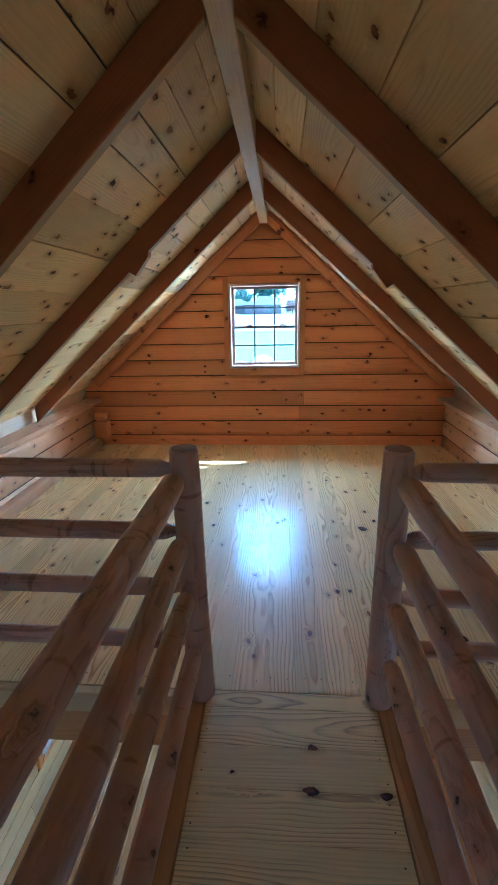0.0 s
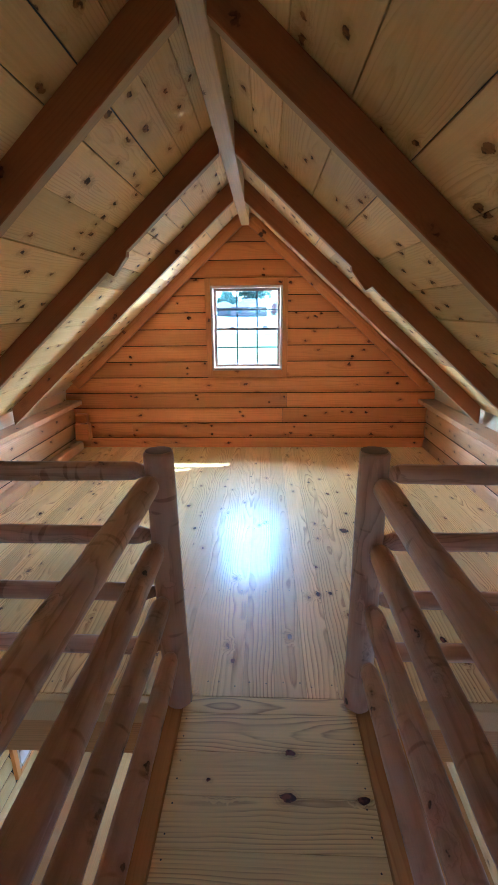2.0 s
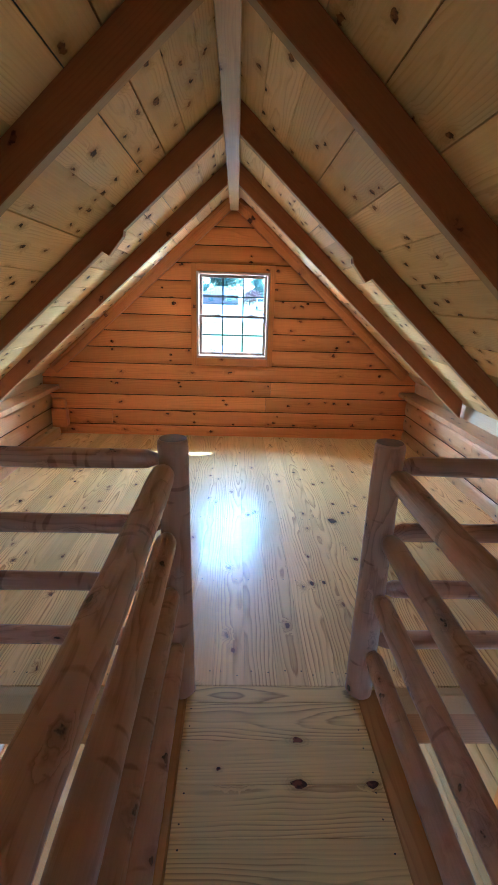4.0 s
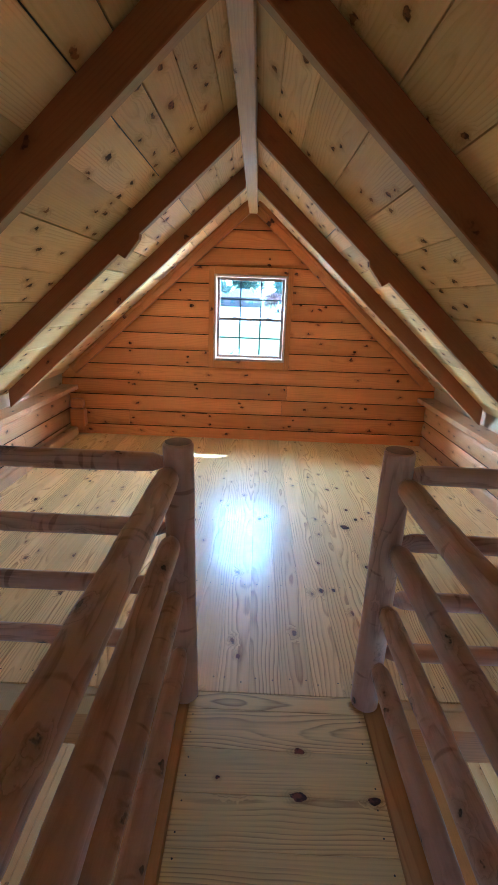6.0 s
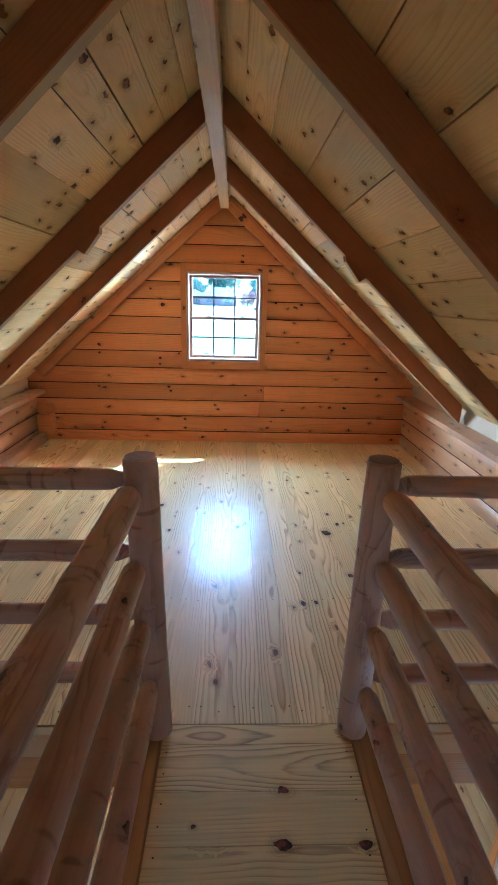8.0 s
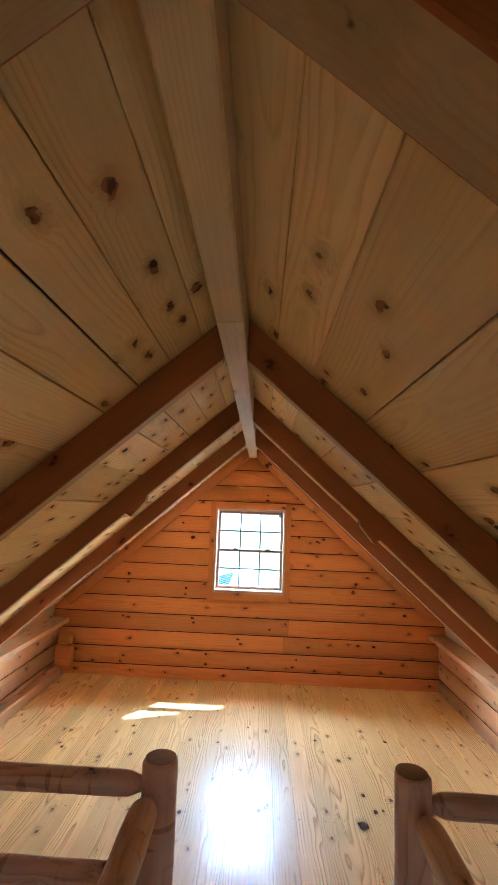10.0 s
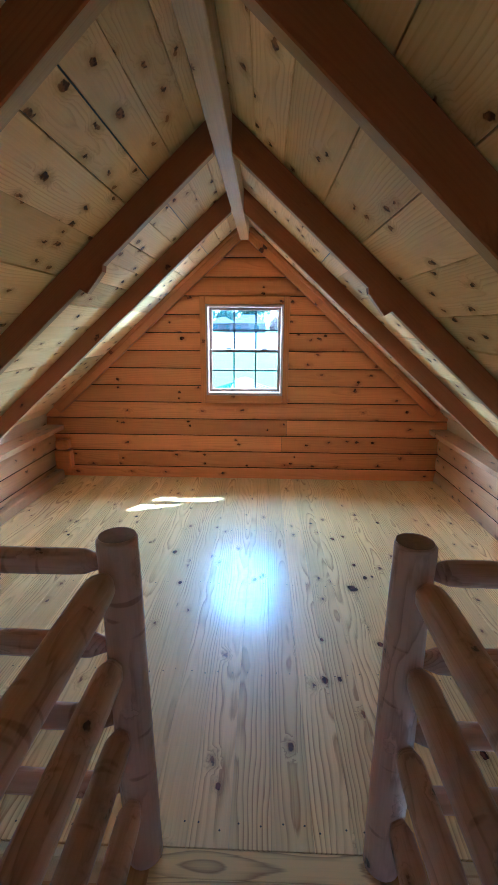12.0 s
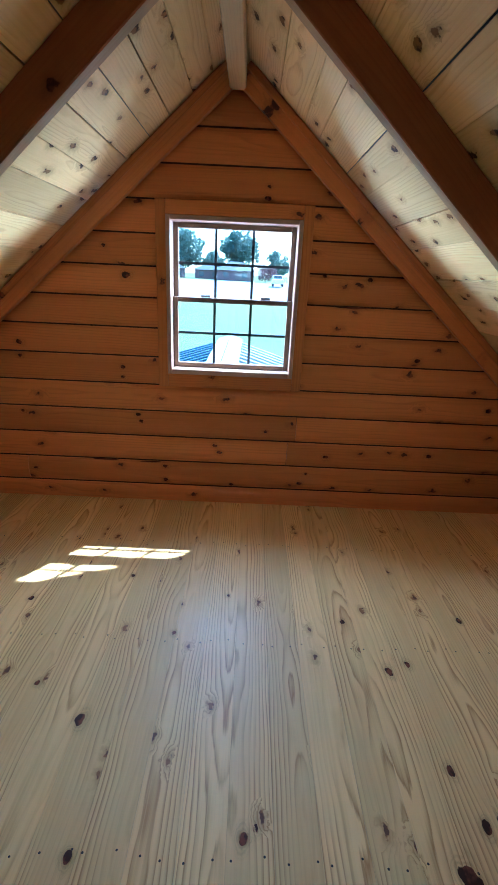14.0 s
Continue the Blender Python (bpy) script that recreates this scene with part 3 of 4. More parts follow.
for z, w, h, rnd_r in ((0.172, 0.135, 0.165, 0.012), (0.307, 0.118, 0.092, 0.03)):
    ob = part("log_end", box(0.09, w, h, rnd_r, seg=3), M_SIDING, m=pose(XL + 0.092, 4.392, z, 0, 0, 90))
    tagged(ob, "short stained log end stacked in the wall corner", "log end", "corner log ends")

# ---- loft floor ----
floor = thing("floor", (0, 0, 0), "lacquered knotty pine floorboards of the loft", "floor", kind="structure")
FW = 0.1125
x = -0.08 - FW * 17
row = []
while x < XR + 0.02:
    x0, x1 = max(x, XL - 0.02), min(x + FW, XR + 0.02)
    if x1 - x0 > 0.02:
        row.append((x0, x1))
    x += FW
FLOOR_MESH = {}
for x0, x1 in row:
    w = round(x1 - x0 - 0.0005, 4)
    if w not in FLOOR_MESH:
        FLOOR_MESH[w] = mesh_of(box(w, YF - LOFT + 0.01, 0.02, 0.0006), "floor_plank", M_FLOOR)
    ob = new("plank", FLOOR_MESH[w])
    ob.parent = floor
    ob.location = ((x0 + x1) / 2, (YF + LOFT) / 2 + 0.005, -0.010 + rng.uniform(-0.0004, 0.0004))
# nails in pairs over the joists
nails = bmesh.new()
JOISTS = [1.56, 2.12, 2.75, 3.39, 4.02]
for x0, x1 in row:
    for y in JOISTS:
        for f in (0.2, 0.78):
            c = bmesh.ops.create_circle(nails, cap_ends=True, segments=7, radius=0.003)
            bmesh.ops.translate(nails, verts=c["verts"], vec=(x0 + (x1 - x0) * f + rng.uniform(-0.012, 0.012), y + rng.uniform(-0.012, 0.012), 0.0006))
part("nail_heads", nails, M_NAIL, floor)["kind"] = "stuff"

# loft edge: nosing board and joist beam
edge = thing("loft_edge", (0, 0, 0), "pale nosing board over a brown beam at the loft's edge", "trim", kind="structure")
for a, b in ((XL + 0.01, BX0 - 0.10), (BX1 + 0.10, XR - 0.01)):
    part("nosing", box(b - a, 0.035, 0.088, 0.004), M_EDGE, edge, m=Matrix.Translation(((a + b) / 2, LOFT - 0.019, -0.046)))
m90 = pose(0, 0, 0, 0, 0, 90)
part("edge_beam", box(0.09, XR - XL - 0.02, 0.185, 0.005), M_BEAM, edge, m=Matrix.Translation(((XL + XR) / 2, LOFT + 0.045, -0.185)) @ m90)
for i in range(5):
    part("joist", box(0.06, YF - LOFT - 0.12, 0.15, 0.004), M_BEAM, edge, m=Matrix.Translation((XL + 0.35 + 0.62 * i, (YF + LOFT) / 2 + 0.05, -0.102)))
part("underside", box(XR - XL, YF - LOFT - 0.02, 0.012, 0), M_LOWER, edge, m=Matrix.Translation(((XL + XR) / 2, (YF + LOFT) / 2 + 0.01, -0.029)))

# ---- bridge ----
bridge = thing("bridge_deck", (0, 0, 0), "walkway of pine boards laid crosswise between two beams", "walkway", kind="structure")
y = LOFT - 0.002
widths = [0.066, 0.136, 0.128, 0.131, 0.133, 0.137, 0.130]
i = 0
while y > BY0:
    w = widths[i] if i < len(widths) else 0.134
    ob = part("deck_board", box(w - 0.0008, BX1 - BX0, 0.022, 0.0008), M_DECK, bridge, m=Matrix.Translation(((BX0 + BX1) / 2, y - w / 2, -0.0115 + rng.uniform(-0.0006, 0.0004))) @ m90)
    y -= w
    i += 1
Y_END = y
part("deck_underlay", box(BX1 - BX0 - 0.004, LOFT - Y_END - 0.01, 0.012, 0), M_BEAM, bridge, m=Matrix.Translation(((BX0 + BX1) / 2, (LOFT + Y_END) / 2, -0.030)))
dn = bmesh.new()
yy = LOFT - 0.03
while yy > Y_END:
    for sx in (BX0 + 0.022, BX1 - 0.022):
        c = bmesh.ops.create_circle(dn, cap_ends=True, segments=7, radius=0.0026)
        bmesh.ops.translate(dn, verts=c["verts"], vec=(sx + rng.uniform(-0.006, 0.006), yy + rng.uniform(-0.008, 0.008), 0.0006))
    yy -= 0.066
part("nail_heads", dn, M_NAIL, bridge)["kind"] = "stuff"
for nm, xa in (("stringer", BX0 - 0.052), ("stringer", BX1 + 0.052)):
    part(nm, box(0.1, LOFT - BY0 + 0.1, 0.16, 0.006), M_BEAM, bridge, m=Matrix.Translation((xa, (LOFT + BY0) / 2 - 0.06, -0.088)))


# ---- railings ----
def railing(px, lean, sgn, wall_x, rail_x, rail_z, cross_z, radii):
    post_y = 1.492
    rail = thing("log_railing", (px, post_y, 0), "peeled log railing with four round rails into a cut-top post", "railing", "walkway railings")
    inv = Matrix.Translation((-px, -post_y, 0))

    def stand(y, seed):
        a, b = Vector((px + lean, y, -0.004)), Vector((px, y, 0.898))
        m = along(a, b)
        post = part("post", log((b - a).length, 0.045, 0.043, seed, False, False, 24, 40, 0.04), M_LOG, rail, m=inv @ m, smooth=True)
        cap = bmesh.new()
        bmesh.ops.create_circle(cap, cap_ends=True, segments=24, radius=0.0385)
        part("post_top", cap, M_CUT, post, "sawn reddish end grain of the post", m=m.inverted() @ Matrix.Translation(b + Vector((0, 0, 0.0015))))

    stand(post_y, px * 9 + 3)
    stand(BY0 + 0.03, px * 5 + 1)
    for k, (xk, z, r) in enumerate(zip(rail_x, rail_z, radii)):
        p, q = Vector((xk, post_y - 0.03, z)), Vector((xk + sgn * 0.004, BY0 + 0.05, z - 0.004))
        part("rail", log((q - p).length, r, r * 1.08, k * 2.7 + px * 5, True, True, 18, 70, 0.07), M_LOG, rail, m=inv @ along(p, q), smooth=True)
    for k, z in enumerate(cross_z):
        p, q = Vector((px + sgn * 0.037, post_y, z)), Vector((wall_x, post_y + 0.01, z))
        part("cross_rail", log((q - p).length, 0.0285, 0.031, k * 1.9 + px * 3, True, False, 16, 40, 0.04), M_LOG, rail, m=inv @ along(p, q), smooth=True)


railing(-0.307, 0.012, -1, XL + 0.01, (-0.328, -0.322, -0.317, -0.306), (0.812, 0.606, 0.418, 0.212), (0.837, 0.628, 0.426, 0.220), (0.034, 0.032, 0.030, 0.029))
railing(0.311, 0.0, 1, XR - 0.01, (0.333, 0.329, 0.328, 0.328), (0.812, 0.607, 0.397, 0.185), (0.828, 0.612, 0.408, 0.205), (0.033, 0.032, 0.031, 0.030))


# ---- windows ----
def window(name, m, x0, x1, z0, z1, low_casing=CAS, top_casing=CAS):
    """A double-hung window: x across, y outwards from the inner wall face, z up."""
    win = thing(name, (0, 0, 0), "double-hung window with tan frame, grilles and stained pine casing", "window", kind="structure")
    win.matrix_basis = m
    w, h = x1 - x0, z1 - z0
    cx, cz = (x0 + x1) / 2, (z0 + z1) / 2
    my = pose(0, 0, 0, 0, 0, 90)
    mz = Matrix.Rotation(radians(90), 4, "X")
    for xx in (x0 - CAS / 2, x1 + CAS / 2):
        part("casing", box(CAS, h + top_casing + low_casing, 0.03, 0.003), M_SIDING, win, m=Matrix.Translation((xx, -0.012, cz + (top_casing - low_casing) / 2)) @ mz)
    for zz, cw in ((z0 - low_casing / 2, low_casing), (z1 + top_casing / 2, top_casing)):
        part("casing", box(cw, w - 0.002, 0.03, 0.003), M_SIDING, win, m=Matrix(((0, 1, 0, cx), (0, 0, 1, -0.012), (1, 0, 0, zz), (0, 0, 0, 1))))
    def bar(nm, sx, sz, at, depth, mat, parent=win, bev=0.0025):
        return part(nm, box(sx, depth, sz, bev), mat, parent, m=Matrix.Translation(at))
    f = 0.02
    fr = bar("window_frame", f, h - 0.002, (x0 + f / 2 + 0.001, 0.045, cz), 0.14, M_JAMB_LIT)
    bar("frame_side", f, h - 0.002, (w - f - 0.002, 0, 0), 0.14, M_JAMB_LIT, fr)
    bar("frame_head", w - 2 * f - 0.004, f, (w / 2 - f / 2 - 0.001, 0, h / 2 - f / 2 - 0.002), 0.14, M_JAMB_LIT, fr)
    bar("window_sill", w - 2 * f - 0.004, f + 0.006, (cx, 0.042, z0 + f / 2 + 0.004), 0.146, M_JAMB_LIT)
    zm = cz - 0.012
    s = 0.024
    def sash(nm, a0, a1, b0, b1, yy):
        sa = bar(nm, s, b1 - b0, (a0 + s / 2, yy, (b0 + b1) / 2), 0.028, M_VINYL)
        hw, hh = a1 - a0, b1 - b0
        bar("stile", s, hh, (hw - s, 0, 0), 0.028, M_VINYL, sa)
        for zz in (-hh / 2 + s / 2, hh / 2 - s / 2):
            bar("sash_rail", hw - 2 * s - 0.001, s, (hw / 2 - s / 2, 0, zz), 0.028, M_VINYL, sa)
        for i in (1, 2):
            bar("muntin", 0.0125, hh - 2 * s, (-s / 2 + s + (hw - 2 * s) * i / 3, 0.004, 0), 0.007, M_MUNTIN, sa, 0)
        bar("muntin", hw - 2 * s, 0.0125, (hw / 2 - s / 2, 0.0045, 0), 0.0066, M_MUNTIN, sa, 0)
        pane = bar("pane", hw - 2 * s + 0.006, hh - 2 * s + 0.006, (hw / 2 - s / 2, 0.004, 0), 0.002, M_GLASS, sa, 0)
        pane.visible_shadow = False
        return sa
    sash("upper_sash", x0 + f + 0.002, x1 - f - 0.002, zm - 0.004, z1 - f - 0.003, 0.085)
    lo = sash("lower_sash", x0 + f + 0.002, x1 - f - 0.002, z0 + f + 0.008, zm + 0.02, 0.052)
    for k in (0.25, 0.75):
        part("latch", box(0.05, 0.02, 0.012, 0.004, seg=2), M_LATCH, lo, m=Matrix.Translation(((w - 2 * f) * k, -0.004, (zm + 0.02 - z0 - f - 0.008) / 2 + 0.007)))
    return win


window("window_1", Matrix.Translation((0, YF, 0)), WX0, WX1, WZ0, WZ1, 0.066, 0.062)
window("window_2", Matrix.Translation((0, YB, 0)) @ pose(0, 0, 0, 0, 0, 180), -WX1, -WX0, WZ0, WZ1)
window("window_3", Matrix.Translation((XL, 0, 0)) @ pose(0, 0, 0, 0, 0, 90), LOW_HOLE[0], LOW_HOLE[1], LOW_HOLE[2], LOW_HOLE[3])
window("window_4", Matrix.Translation((XR, 0, 0)) @ pose(0, 0, 0, 0, 0, -90), -EAST_HOLE[1], -EAST_HOLE[0], EAST_HOLE[2], EAST_HOLE[3])
# glazing of the unseen, added opening below the loft
window("window_5", Matrix.Translation((0, YF, 0)), DOOR_HOLE[0], DOOR_HOLE[1], DOOR_HOLE[2], DOOR_HOLE[3])

# ---- lower storey ----
low = thing("floor_lower", (0, 0, 0), "glossy pine floorboards of the room below", "floor", kind="structure")
x = XL - 0.02
while x < XR:
    part("plank", box(0.148, YF - YB + 0.02, 0.02, 0.0015), M_LOWFLOOR, low, m=Matrix.Translation((x + 0.075, (YF + YB) / 2, Z0 - 0.01)))
    x += 0.15
# rear loft that the walkway starts from
back_floor = thing("floor_rear", (0, 0, 0), "pine floorboards of the loft behind the walkway", "floor", kind="structure")
x = XL - 0.01
while x < XR:
    part("plank", box(0.148, Y_END - YB, 0.02, 0.0015), M_FLOOR, back_floor, m=Matrix.Translation((x + 0.075, (Y_END + YB) / 2, -0.010)))
    x += 0.15
part("underside", box(XR - XL, Y_END - YB - 0.01, 0.10, 0), M_BEAM, back_floor, m=Matrix.Translation(((XL + XR) / 2, (Y_END + YB) / 2, -0.075)))

# ---- outside ----
def ground_z(x, y):
    return -3.0 + 3.0 * min(max((y - 10.0) / 100.0, 0.0), 1.0)


def sheet(name, ys, xs, mat, lift, label, category):
    bm = bmesh.new()
    rows = [[bm.verts.new((x, y, ground_z(x, y) + lift)) for x in xs] for y in ys]
    for a, b in zip(rows, rows[1:]):
        for i in range(len(xs) - 1):
            bm.faces.new((a[i], a[i + 1], b[i + 1], b[i]))
    return tagged(part(name, bm, mat), label, category, kind="structure")


sheet("ground", (-800, -100, 10, 40, 70, 110, 400, 1500), (-1500, -200, -40, 0, 40, 200, 1500), M_GRASS, 0.0, "mown green lawn around the cabin", "lawn")
sheet("road", (58, 64, 80, 100, 106), (-200, -40, 0, 40, 200), M_GRAVEL, 0.03, "pale sunlit gravel lot beyond the lawn", "gravel lot")

# porch roof under the window
porch = thing("porch_roof", (0, 0, 0), "low gabled metal porch roof with standing ribs", "porch roof")
PZ, PY0, PY1, PS, PXC = 0.50, 4.62, 7.75, 0.32, -0.32
pang = math.atan(PS)
# one metal roof: shade and sun put into the colours of its slopes
for side, mat in ((-1, M_METAL_D), (1, M_METAL_SUN)):
    Lp = 2.1
    def at(d, y, up):
        return Matrix.Translation((PXC + side * (d * math.cos(pang) + up * math.sin(pang)), y, PZ - d * math.sin(pang) + up * math.cos(pang))) @ Matrix.Rotation(side * pang, 4, "Y")
    sh = part("metal_sheet", box(Lp, PY1 - PY0, 0.012, 0), mat, porch, m=at(Lp / 2, (PY0 + PY1) / 2, 0))
    yy = PY0 + 0.1
    while yy < PY1:
        part("rib", box(Lp, 0.035, 0.03, 0.006), mat, porch, m=at(Lp / 2, yy, 0.018))
        yy += 0.19
    part("ridge_cap", box(0.15, PY1 - PY0 + 0.02, 0.012, 0.003), M_METAL_SUN, porch, m=at(0.066, (PY0 + PY1) / 2, 0.04))


def tree(x, y, h, spread, seed, leaf=M_LEAF, label="leafy green tree beyond the lawn"):
    r = random.Random(seed)
    base = ground_z(x, y)
    t = thing("tree", (x, y, base), label, "tree", "far trees")
    bm = bmesh.new()
    def limb(a, b, ra, rb):
        m = along(a, b)
        L = (b - a).length
        c = bmesh.ops.create_cone(bm, cap_ends=True, segments=8, radius1=ra, radius2=rb, depth=L)
        bmesh.ops.transform(bm, matrix=m @ Matrix.Translation((0, L / 2, 0)) @ Matrix.Rotation(radians(-90), 4, "X"), verts=c["verts"])
    top = Vector((r.uniform(-0.3, 0.3), 0, h * 0.62))
    limb(Vector((0, 0, -0.3)), top, h * 0.035, h * 0.014)
    ends = []
    for i in range(9):
        a = r.uniform(0, 6.28)
        z = h * r.uniform(0.25, 0.55)
        e = Vector((math.cos(a) * spread * r.uniform(0.4, 0.8), math.sin(a) * spread * r.uniform(0.4, 0.8), z + h * r.uniform(0.12, 0.35)))
        limb(Vector((top.x * z / h, 0, z)), e, h * 0.012, h * 0.004)
        ends.append(e)
    part("trunk", bm, M_BARK, t)
    lv, lf = [], []
    for i in range(34):
        a, u = r.uniform(0, 6.28), r.uniform(-1, 1)
        k = r.uniform(0.3, 0.9)
        c = Vector((math.cos(a) * spread * k * math.sqrt(1 - u * u * 0.8), math.sin(a) * spread * k * math.sqrt(1 - u * u * 0.8), h * 0.62 + u * h * 0.34))
        rc = spread * r.uniform(0.22, 0.42)
        for j in range(130):
            d = Vector((r.gauss(0, 1), r.gauss(0, 1), r.gauss(0, 1))).normalized() * rc * r.uniform(0.55, 1.05)
            q = c + d
            s = r.uniform(0.2, 0.4) * h / 9
            u1 = Vector((r.gauss(0, 1), r.gauss(0, 1), r.gauss(0, 1))).normalized()
            u2 = u1.orthogonal().normalized()
            n = len(lv)
            lv += [q + u1 * s, q + u2 * s * 0.6, q - u1 * s, q - u2 * s * 0.6]
            lf.append((n, n + 1, n + 2, n + 3))
    me = bpy.data.meshes.new("crown")
    me.from_pydata([tuple(v) for v in lv], [], lf)
    me.materials.append(leaf)
    crown = new("crown", me)
    crown.parent = t
    return t


tree(-17.0, 118, 10.5, 4.6, 1)
tree(-10.8, 122, 6.3, 3.4, 2)
tree(-3.2, 126, 11.0, 5.2, 3)
tree(5.8, 120, 6.6, 3.2, 4)
tree(-27, 124, 9.5, 5.0, 5)
tree(22, 128, 8.0, 4.5, 6)
tree(2.6, 104, 3.3, 2.4, 7, M_LEAF_RED, "low red-leaved tree beside the far house")


def house(x, y, w, d, h, roof_h, label):
    base = ground_z(x, y)
    hs = thing("house", (x, y, base), label, "house", "far houses")
    part("wall", box(w, d, h, 0.02, (0, 0, h / 2)), M_BRICK, hs)
    bm = bmesh.new()
    o = 0.5
    c = [bm.verts.new(p) for p in ((-w / 2 - o, -d / 2 - o, h), (w / 2 + o, -d / 2 - o, h), (w / 2 + o, d / 2 + o, h), (-w / 2 - o, d / 2 + o, h))]
    r = [bm.verts.new((-w / 2 + d * 0.45, 0, h + roof_h)), bm.verts.new((w / 2 - d * 0.45, 0, h + roof_h))]
    for f in ((c[0], c[1], r[1], r[0]), (c[1], c[2], r[1]), (c[2], c[3], r[0], r[1]), (c[3], c[0], r[0]), (c[3], c[2], c[1], c[0])):
        bm.faces.new(f)
    part("roof", bm, M_SHINGLE, hs)
    k = max(2, int(w / 3.2))
    for i in range(k):
        xx = -w / 2 + w * (i + 0.5) / k
        wd = part("window", box(1.3, 0.08, 1.2, 0.01), M_BRICK, hs, m=Matrix.Translation((xx, -d / 2 - 0.02, h * 0.55)))
        part("pane", box(1.1, 0.04, 1.0, 0), M_PANE, wd, m=Matrix.Translation((0, -0.04, 0)))


house(-10.4, 114, 6.0, 5.5, 1.9, 1.5, "low house with a grey hip roof beyond the lot")
house(-4.0, 109, 8.2, 6.5, 2.0, 1.9, "brick ranch house with a grey hip roof")
house(-18.0, 113, 3.6, 4.0, 2.0, 1.2, "small pale outbuilding among trees")

truck = thing("pickup_truck", (4.4, 88, ground_z(0, 92) + 0.03), "pale pickup truck parked on the gravel lot", "truck")
part("body", box(2.0, 5.2, 0.75, 0.12, (0, 0, 0.85), seg=2), M_PAINT, truck)
part("cab", box(1.75, 2.0, 0.75, 0.2, (0, 0.2, 1.55), seg=2), M_PAINT, truck)
part("windscreen", box(1.5, 0.06, 0.5, 0.02, (0, -0.83, 1.6)), M_PANE, truck)
for sx in (-0.85, 0.85):
    for sy in (-1.6, 1.6):
        wb = bmesh.new()
        bmesh.ops.create_cone(wb, cap_ends=True, segments=20, radius1=0.4, radius2=0.4, depth=0.25)
        part("wheel", wb, M_TYRE, truck, m=pose(sx, sy, 0.4, 0, 90, 0))


# ---- knots that stand out on floor, deck and gable wall ----
def knot_shader():
    m, nt, out = shader("knot")
    tc = nt.nodes.new("ShaderNodeTexCoord").outputs["Object"]
    rnd = nt.nodes.new("ShaderNodeObjectInfo").outputs["Random"]
    n1 = nt.nodes.new("ShaderNodeTexNoise")
    n1.inputs["Scale"].default_value, n1.inputs["Detail"].default_value = 1.7, 4.0
    n1.noise_dimensions = "4D"
    nt.links.new(tc, n1.inputs["Vector"])
    nt.links.new(math_node(nt, "MULTIPLY", rnd, 50.0), n1.inputs["W"])
    ln = nt.nodes.new("ShaderNodeVectorMath")
    ln.operation = "LENGTH"
    nt.links.new(tc, ln.inputs[0])
    r = math_node(nt, "ADD", ln.outputs["Value"], math_node(nt, "MULTIPLY", math_node(nt, "SUBTRACT", n1.outputs["Fac"], 0.5), 0.75))
    core, inner = ramp01(nt, r, 0.30, 0.36), ramp01(nt, n1.outputs["Fac"], 0.44, 0.56)
    ring = math_node(nt, "POWER", math_node(nt, "MULTIPLY_ADD", math_node(nt, "SINE", math_node(nt, "MULTIPLY", r, 34.0)), 0.5, 0.5), 1.5)
    col = mix_color(nt, inner, (0.18, 0.05, 0.02), (0.04, 0.012, 0.007))
    col = mix_color(nt, core, (0.34, 0.15, 0.05), col)
    nt.links.new(col, out.inputs["Base Color"])
    out.inputs["Roughness"].default_value = 0.6
    out.inputs["Specular IOR Level"].default_value = 0.2
    halo = math_node(nt, "MULTIPLY", math_node(nt, "MULTIPLY", ramp01(nt, r, 0.4, 0.95), math_node(nt, "MULTIPLY_ADD", ring, 0.22, 0.14)), 0.7)
    nt.links.new(math_node(nt, "MAXIMUM", core, halo), out.inputs["Alpha"])
    return m


M_KNOT = knot_shader()
knot_bm = bmesh.new()
bmesh.ops.create_circle(knot_bm, cap_ends=True, cap_tris=True, segments=18, radius=1.0)
KNOT = mesh_of(knot_bm, "knot", M_KNOT)


def knot_at(parent, m, size, stretch):
    ob = new("knot", KNOT)
    ob.parent = parent
    ob.matrix_basis = m @ Matrix.Diagonal((size * 2.4, size * 2.4 * stretch, 1, 1))


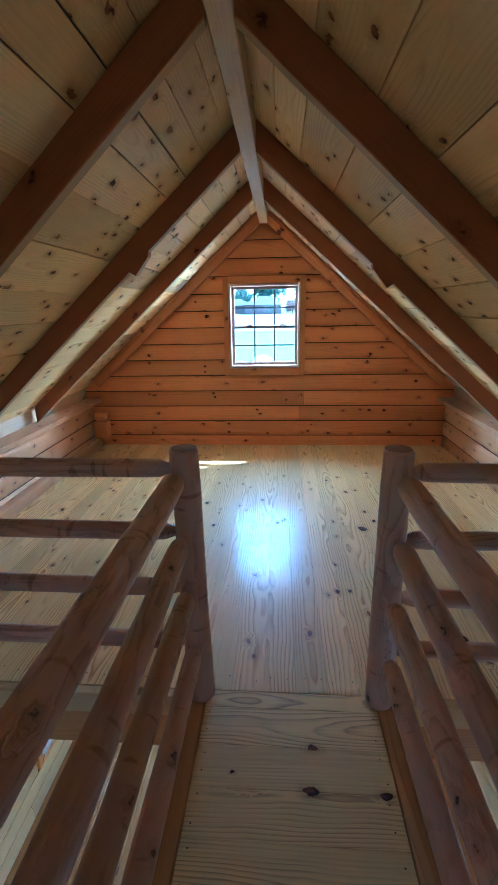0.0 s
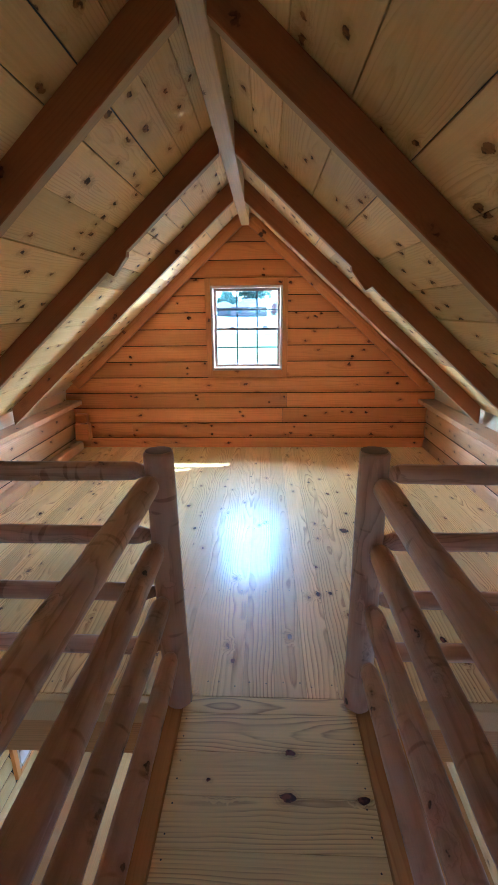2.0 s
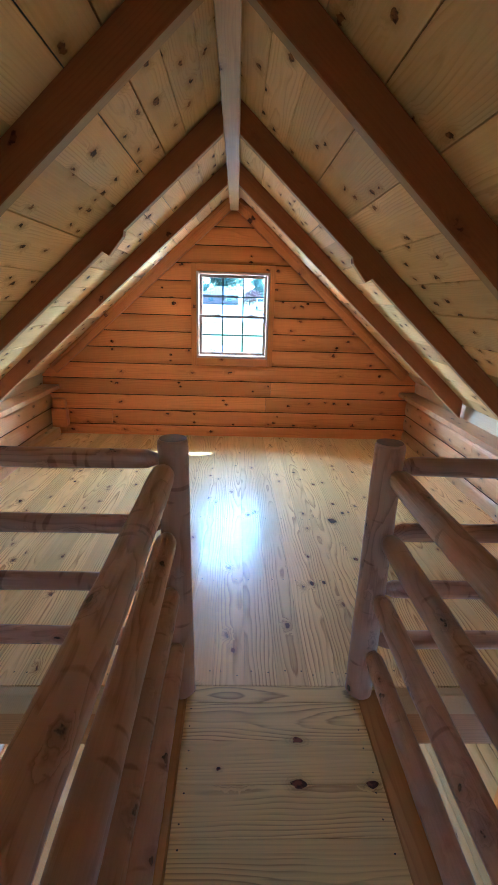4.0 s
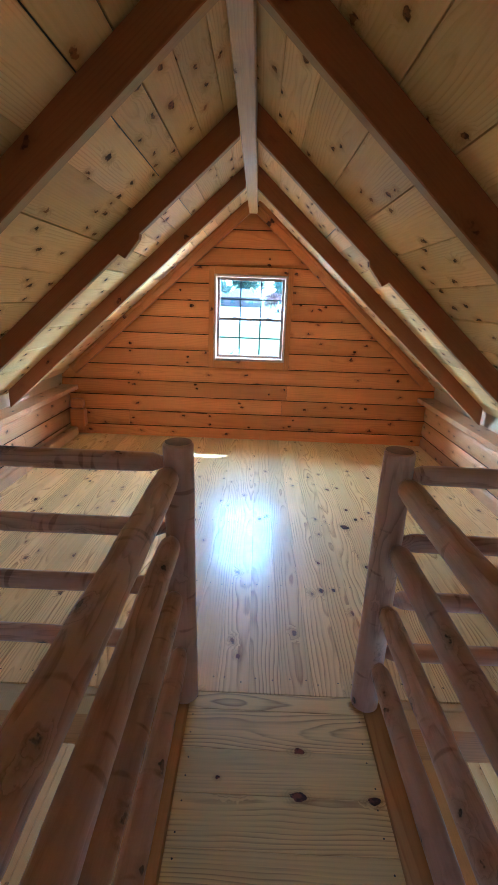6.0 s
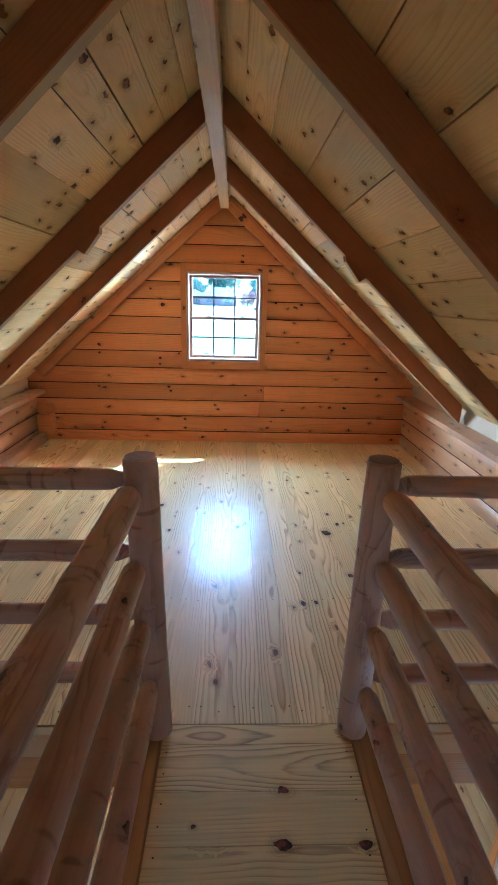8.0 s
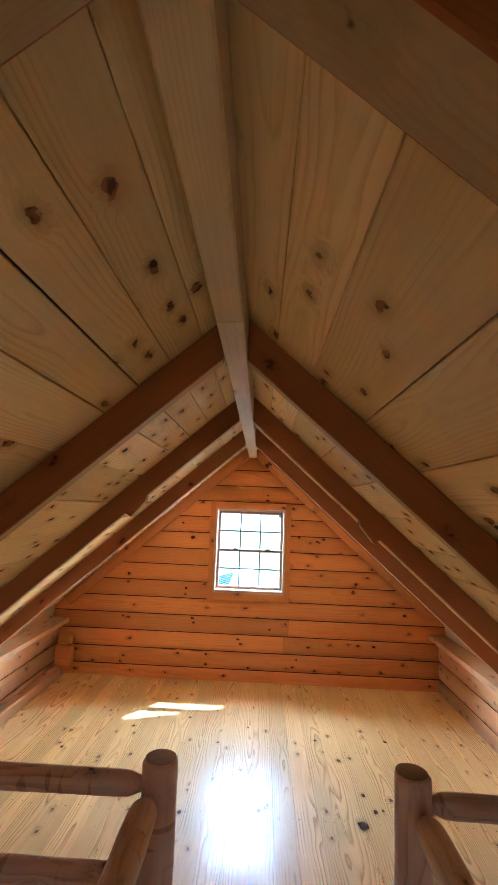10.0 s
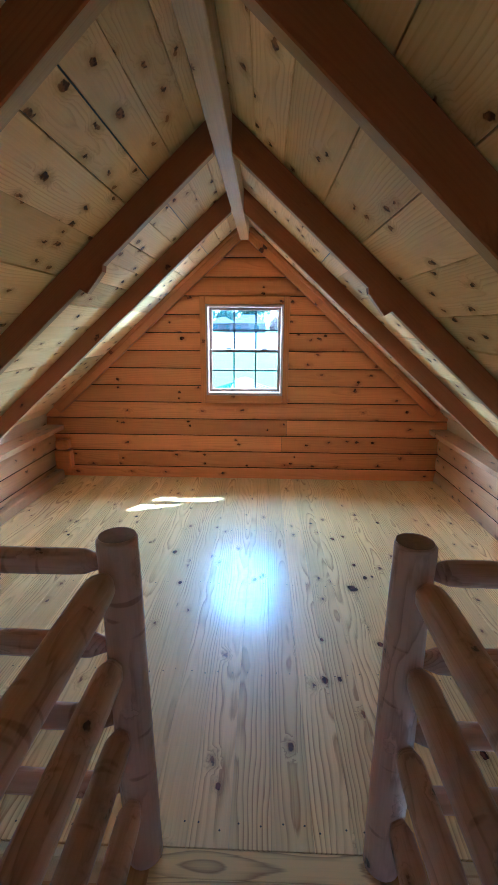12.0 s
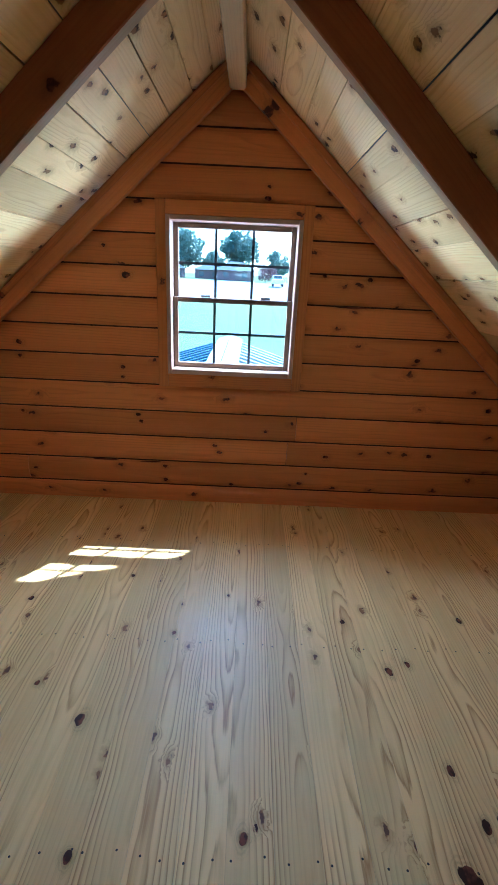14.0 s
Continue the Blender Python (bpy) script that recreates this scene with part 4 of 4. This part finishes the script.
for kx, ky, ks in ((-0.526, 3.072, 17), (0.449, 3.288, 15), (0.522, 3.32, 12), (-0.041, 2.79, 14), (-0.012, 2.81, 9), (-0.706, 3.19, 10), (0.524, 2.965, 13), (-0.437, 2.74, 12), (-0.309, 3.424, 10), (-0.541, 3.743, 9), (0.474, 2.73, 24), (0.56, 2.83, 13), (-0.905, 3.579, 11), (0.33, 3.516, 10), (0.80, 3.548, 12), (0.264, 2.324, 10), (0.25, 2.09, 15), (0.305, 2.10, 10), (-0.581, 2.22, 13), (-0.438, 1.967, 9), (-0.125, 1.668, 12), (0.512, 2.305, 15), (-1.50, 2.94, 14), (-1.266, 3.27, 11), (0.714, 1.80, 14), (-0.118, 3.64, 7)):
    knot_at(floor, Matrix.Translation((kx, ky, 0.0011)), ks * 0.001, 1.45)
for kx, ky, ks in ((0.076, 1.302, 15), (0.063, 1.172, 16), (0.268, 1.172, 13), (-0.16, 1.215, 6)):
    knot_at(bridge, Matrix.Translation((kx, ky, 0.0011)) @ m90, ks * 0.001, 1.5)
north = bpy.data.objects["wall_north"]
for kx, kz, ks in ((-0.795, 1.351, 9), (-0.692, 1.222, 17), (-0.733, 0.771, 10), (-0.736, 0.718, 9), (-1.258, 0.875, 14), (-1.262, 0.806, 11), (-0.662, 0.514, 11), (-0.649, 0.476, 10), (-0.247, 0.353, 11), (-0.221, 0.314, 13), (-0.522, 0.217, 13), (-0.524, 0.133, 11), (0.378, 0.312, 14), (0.949, 0.345, 13), (0.241, 0.144, 12), (0.271, 0.206, 8), (-1.258, 0.175, 12), (0.03, 0.449, 9), (0.492, 1.249, 12), (0.271, 1.257, 10), (0.792, 0.87, 14), (-0.017, 1.629, 9), (-0.022, 1.579, 13), (-1.287, 0.507, 10), (-0.149, 0.12, 9), (1.22, 0.62, 14)):
    knot_at(north, Matrix(((0, 1, 0, kx), (0, 0, -1, YF - 0.0055), (1, 0, 0, kz), (0, 0, 0, 1))), ks * 0.001, 1.3)
for kx, kz, ks in ((-0.86, 0.243, 5.5), (-0.62, 0.240, 4.5), (0.44, 1.118, 6.5)):
    knot_at(north, Matrix(((0, 1, 0, kx), (0, 0, -1, YF - 0.0055), (1, 0, 0, kz), (0, 0, 0, 1))), ks * 0.001, 16)
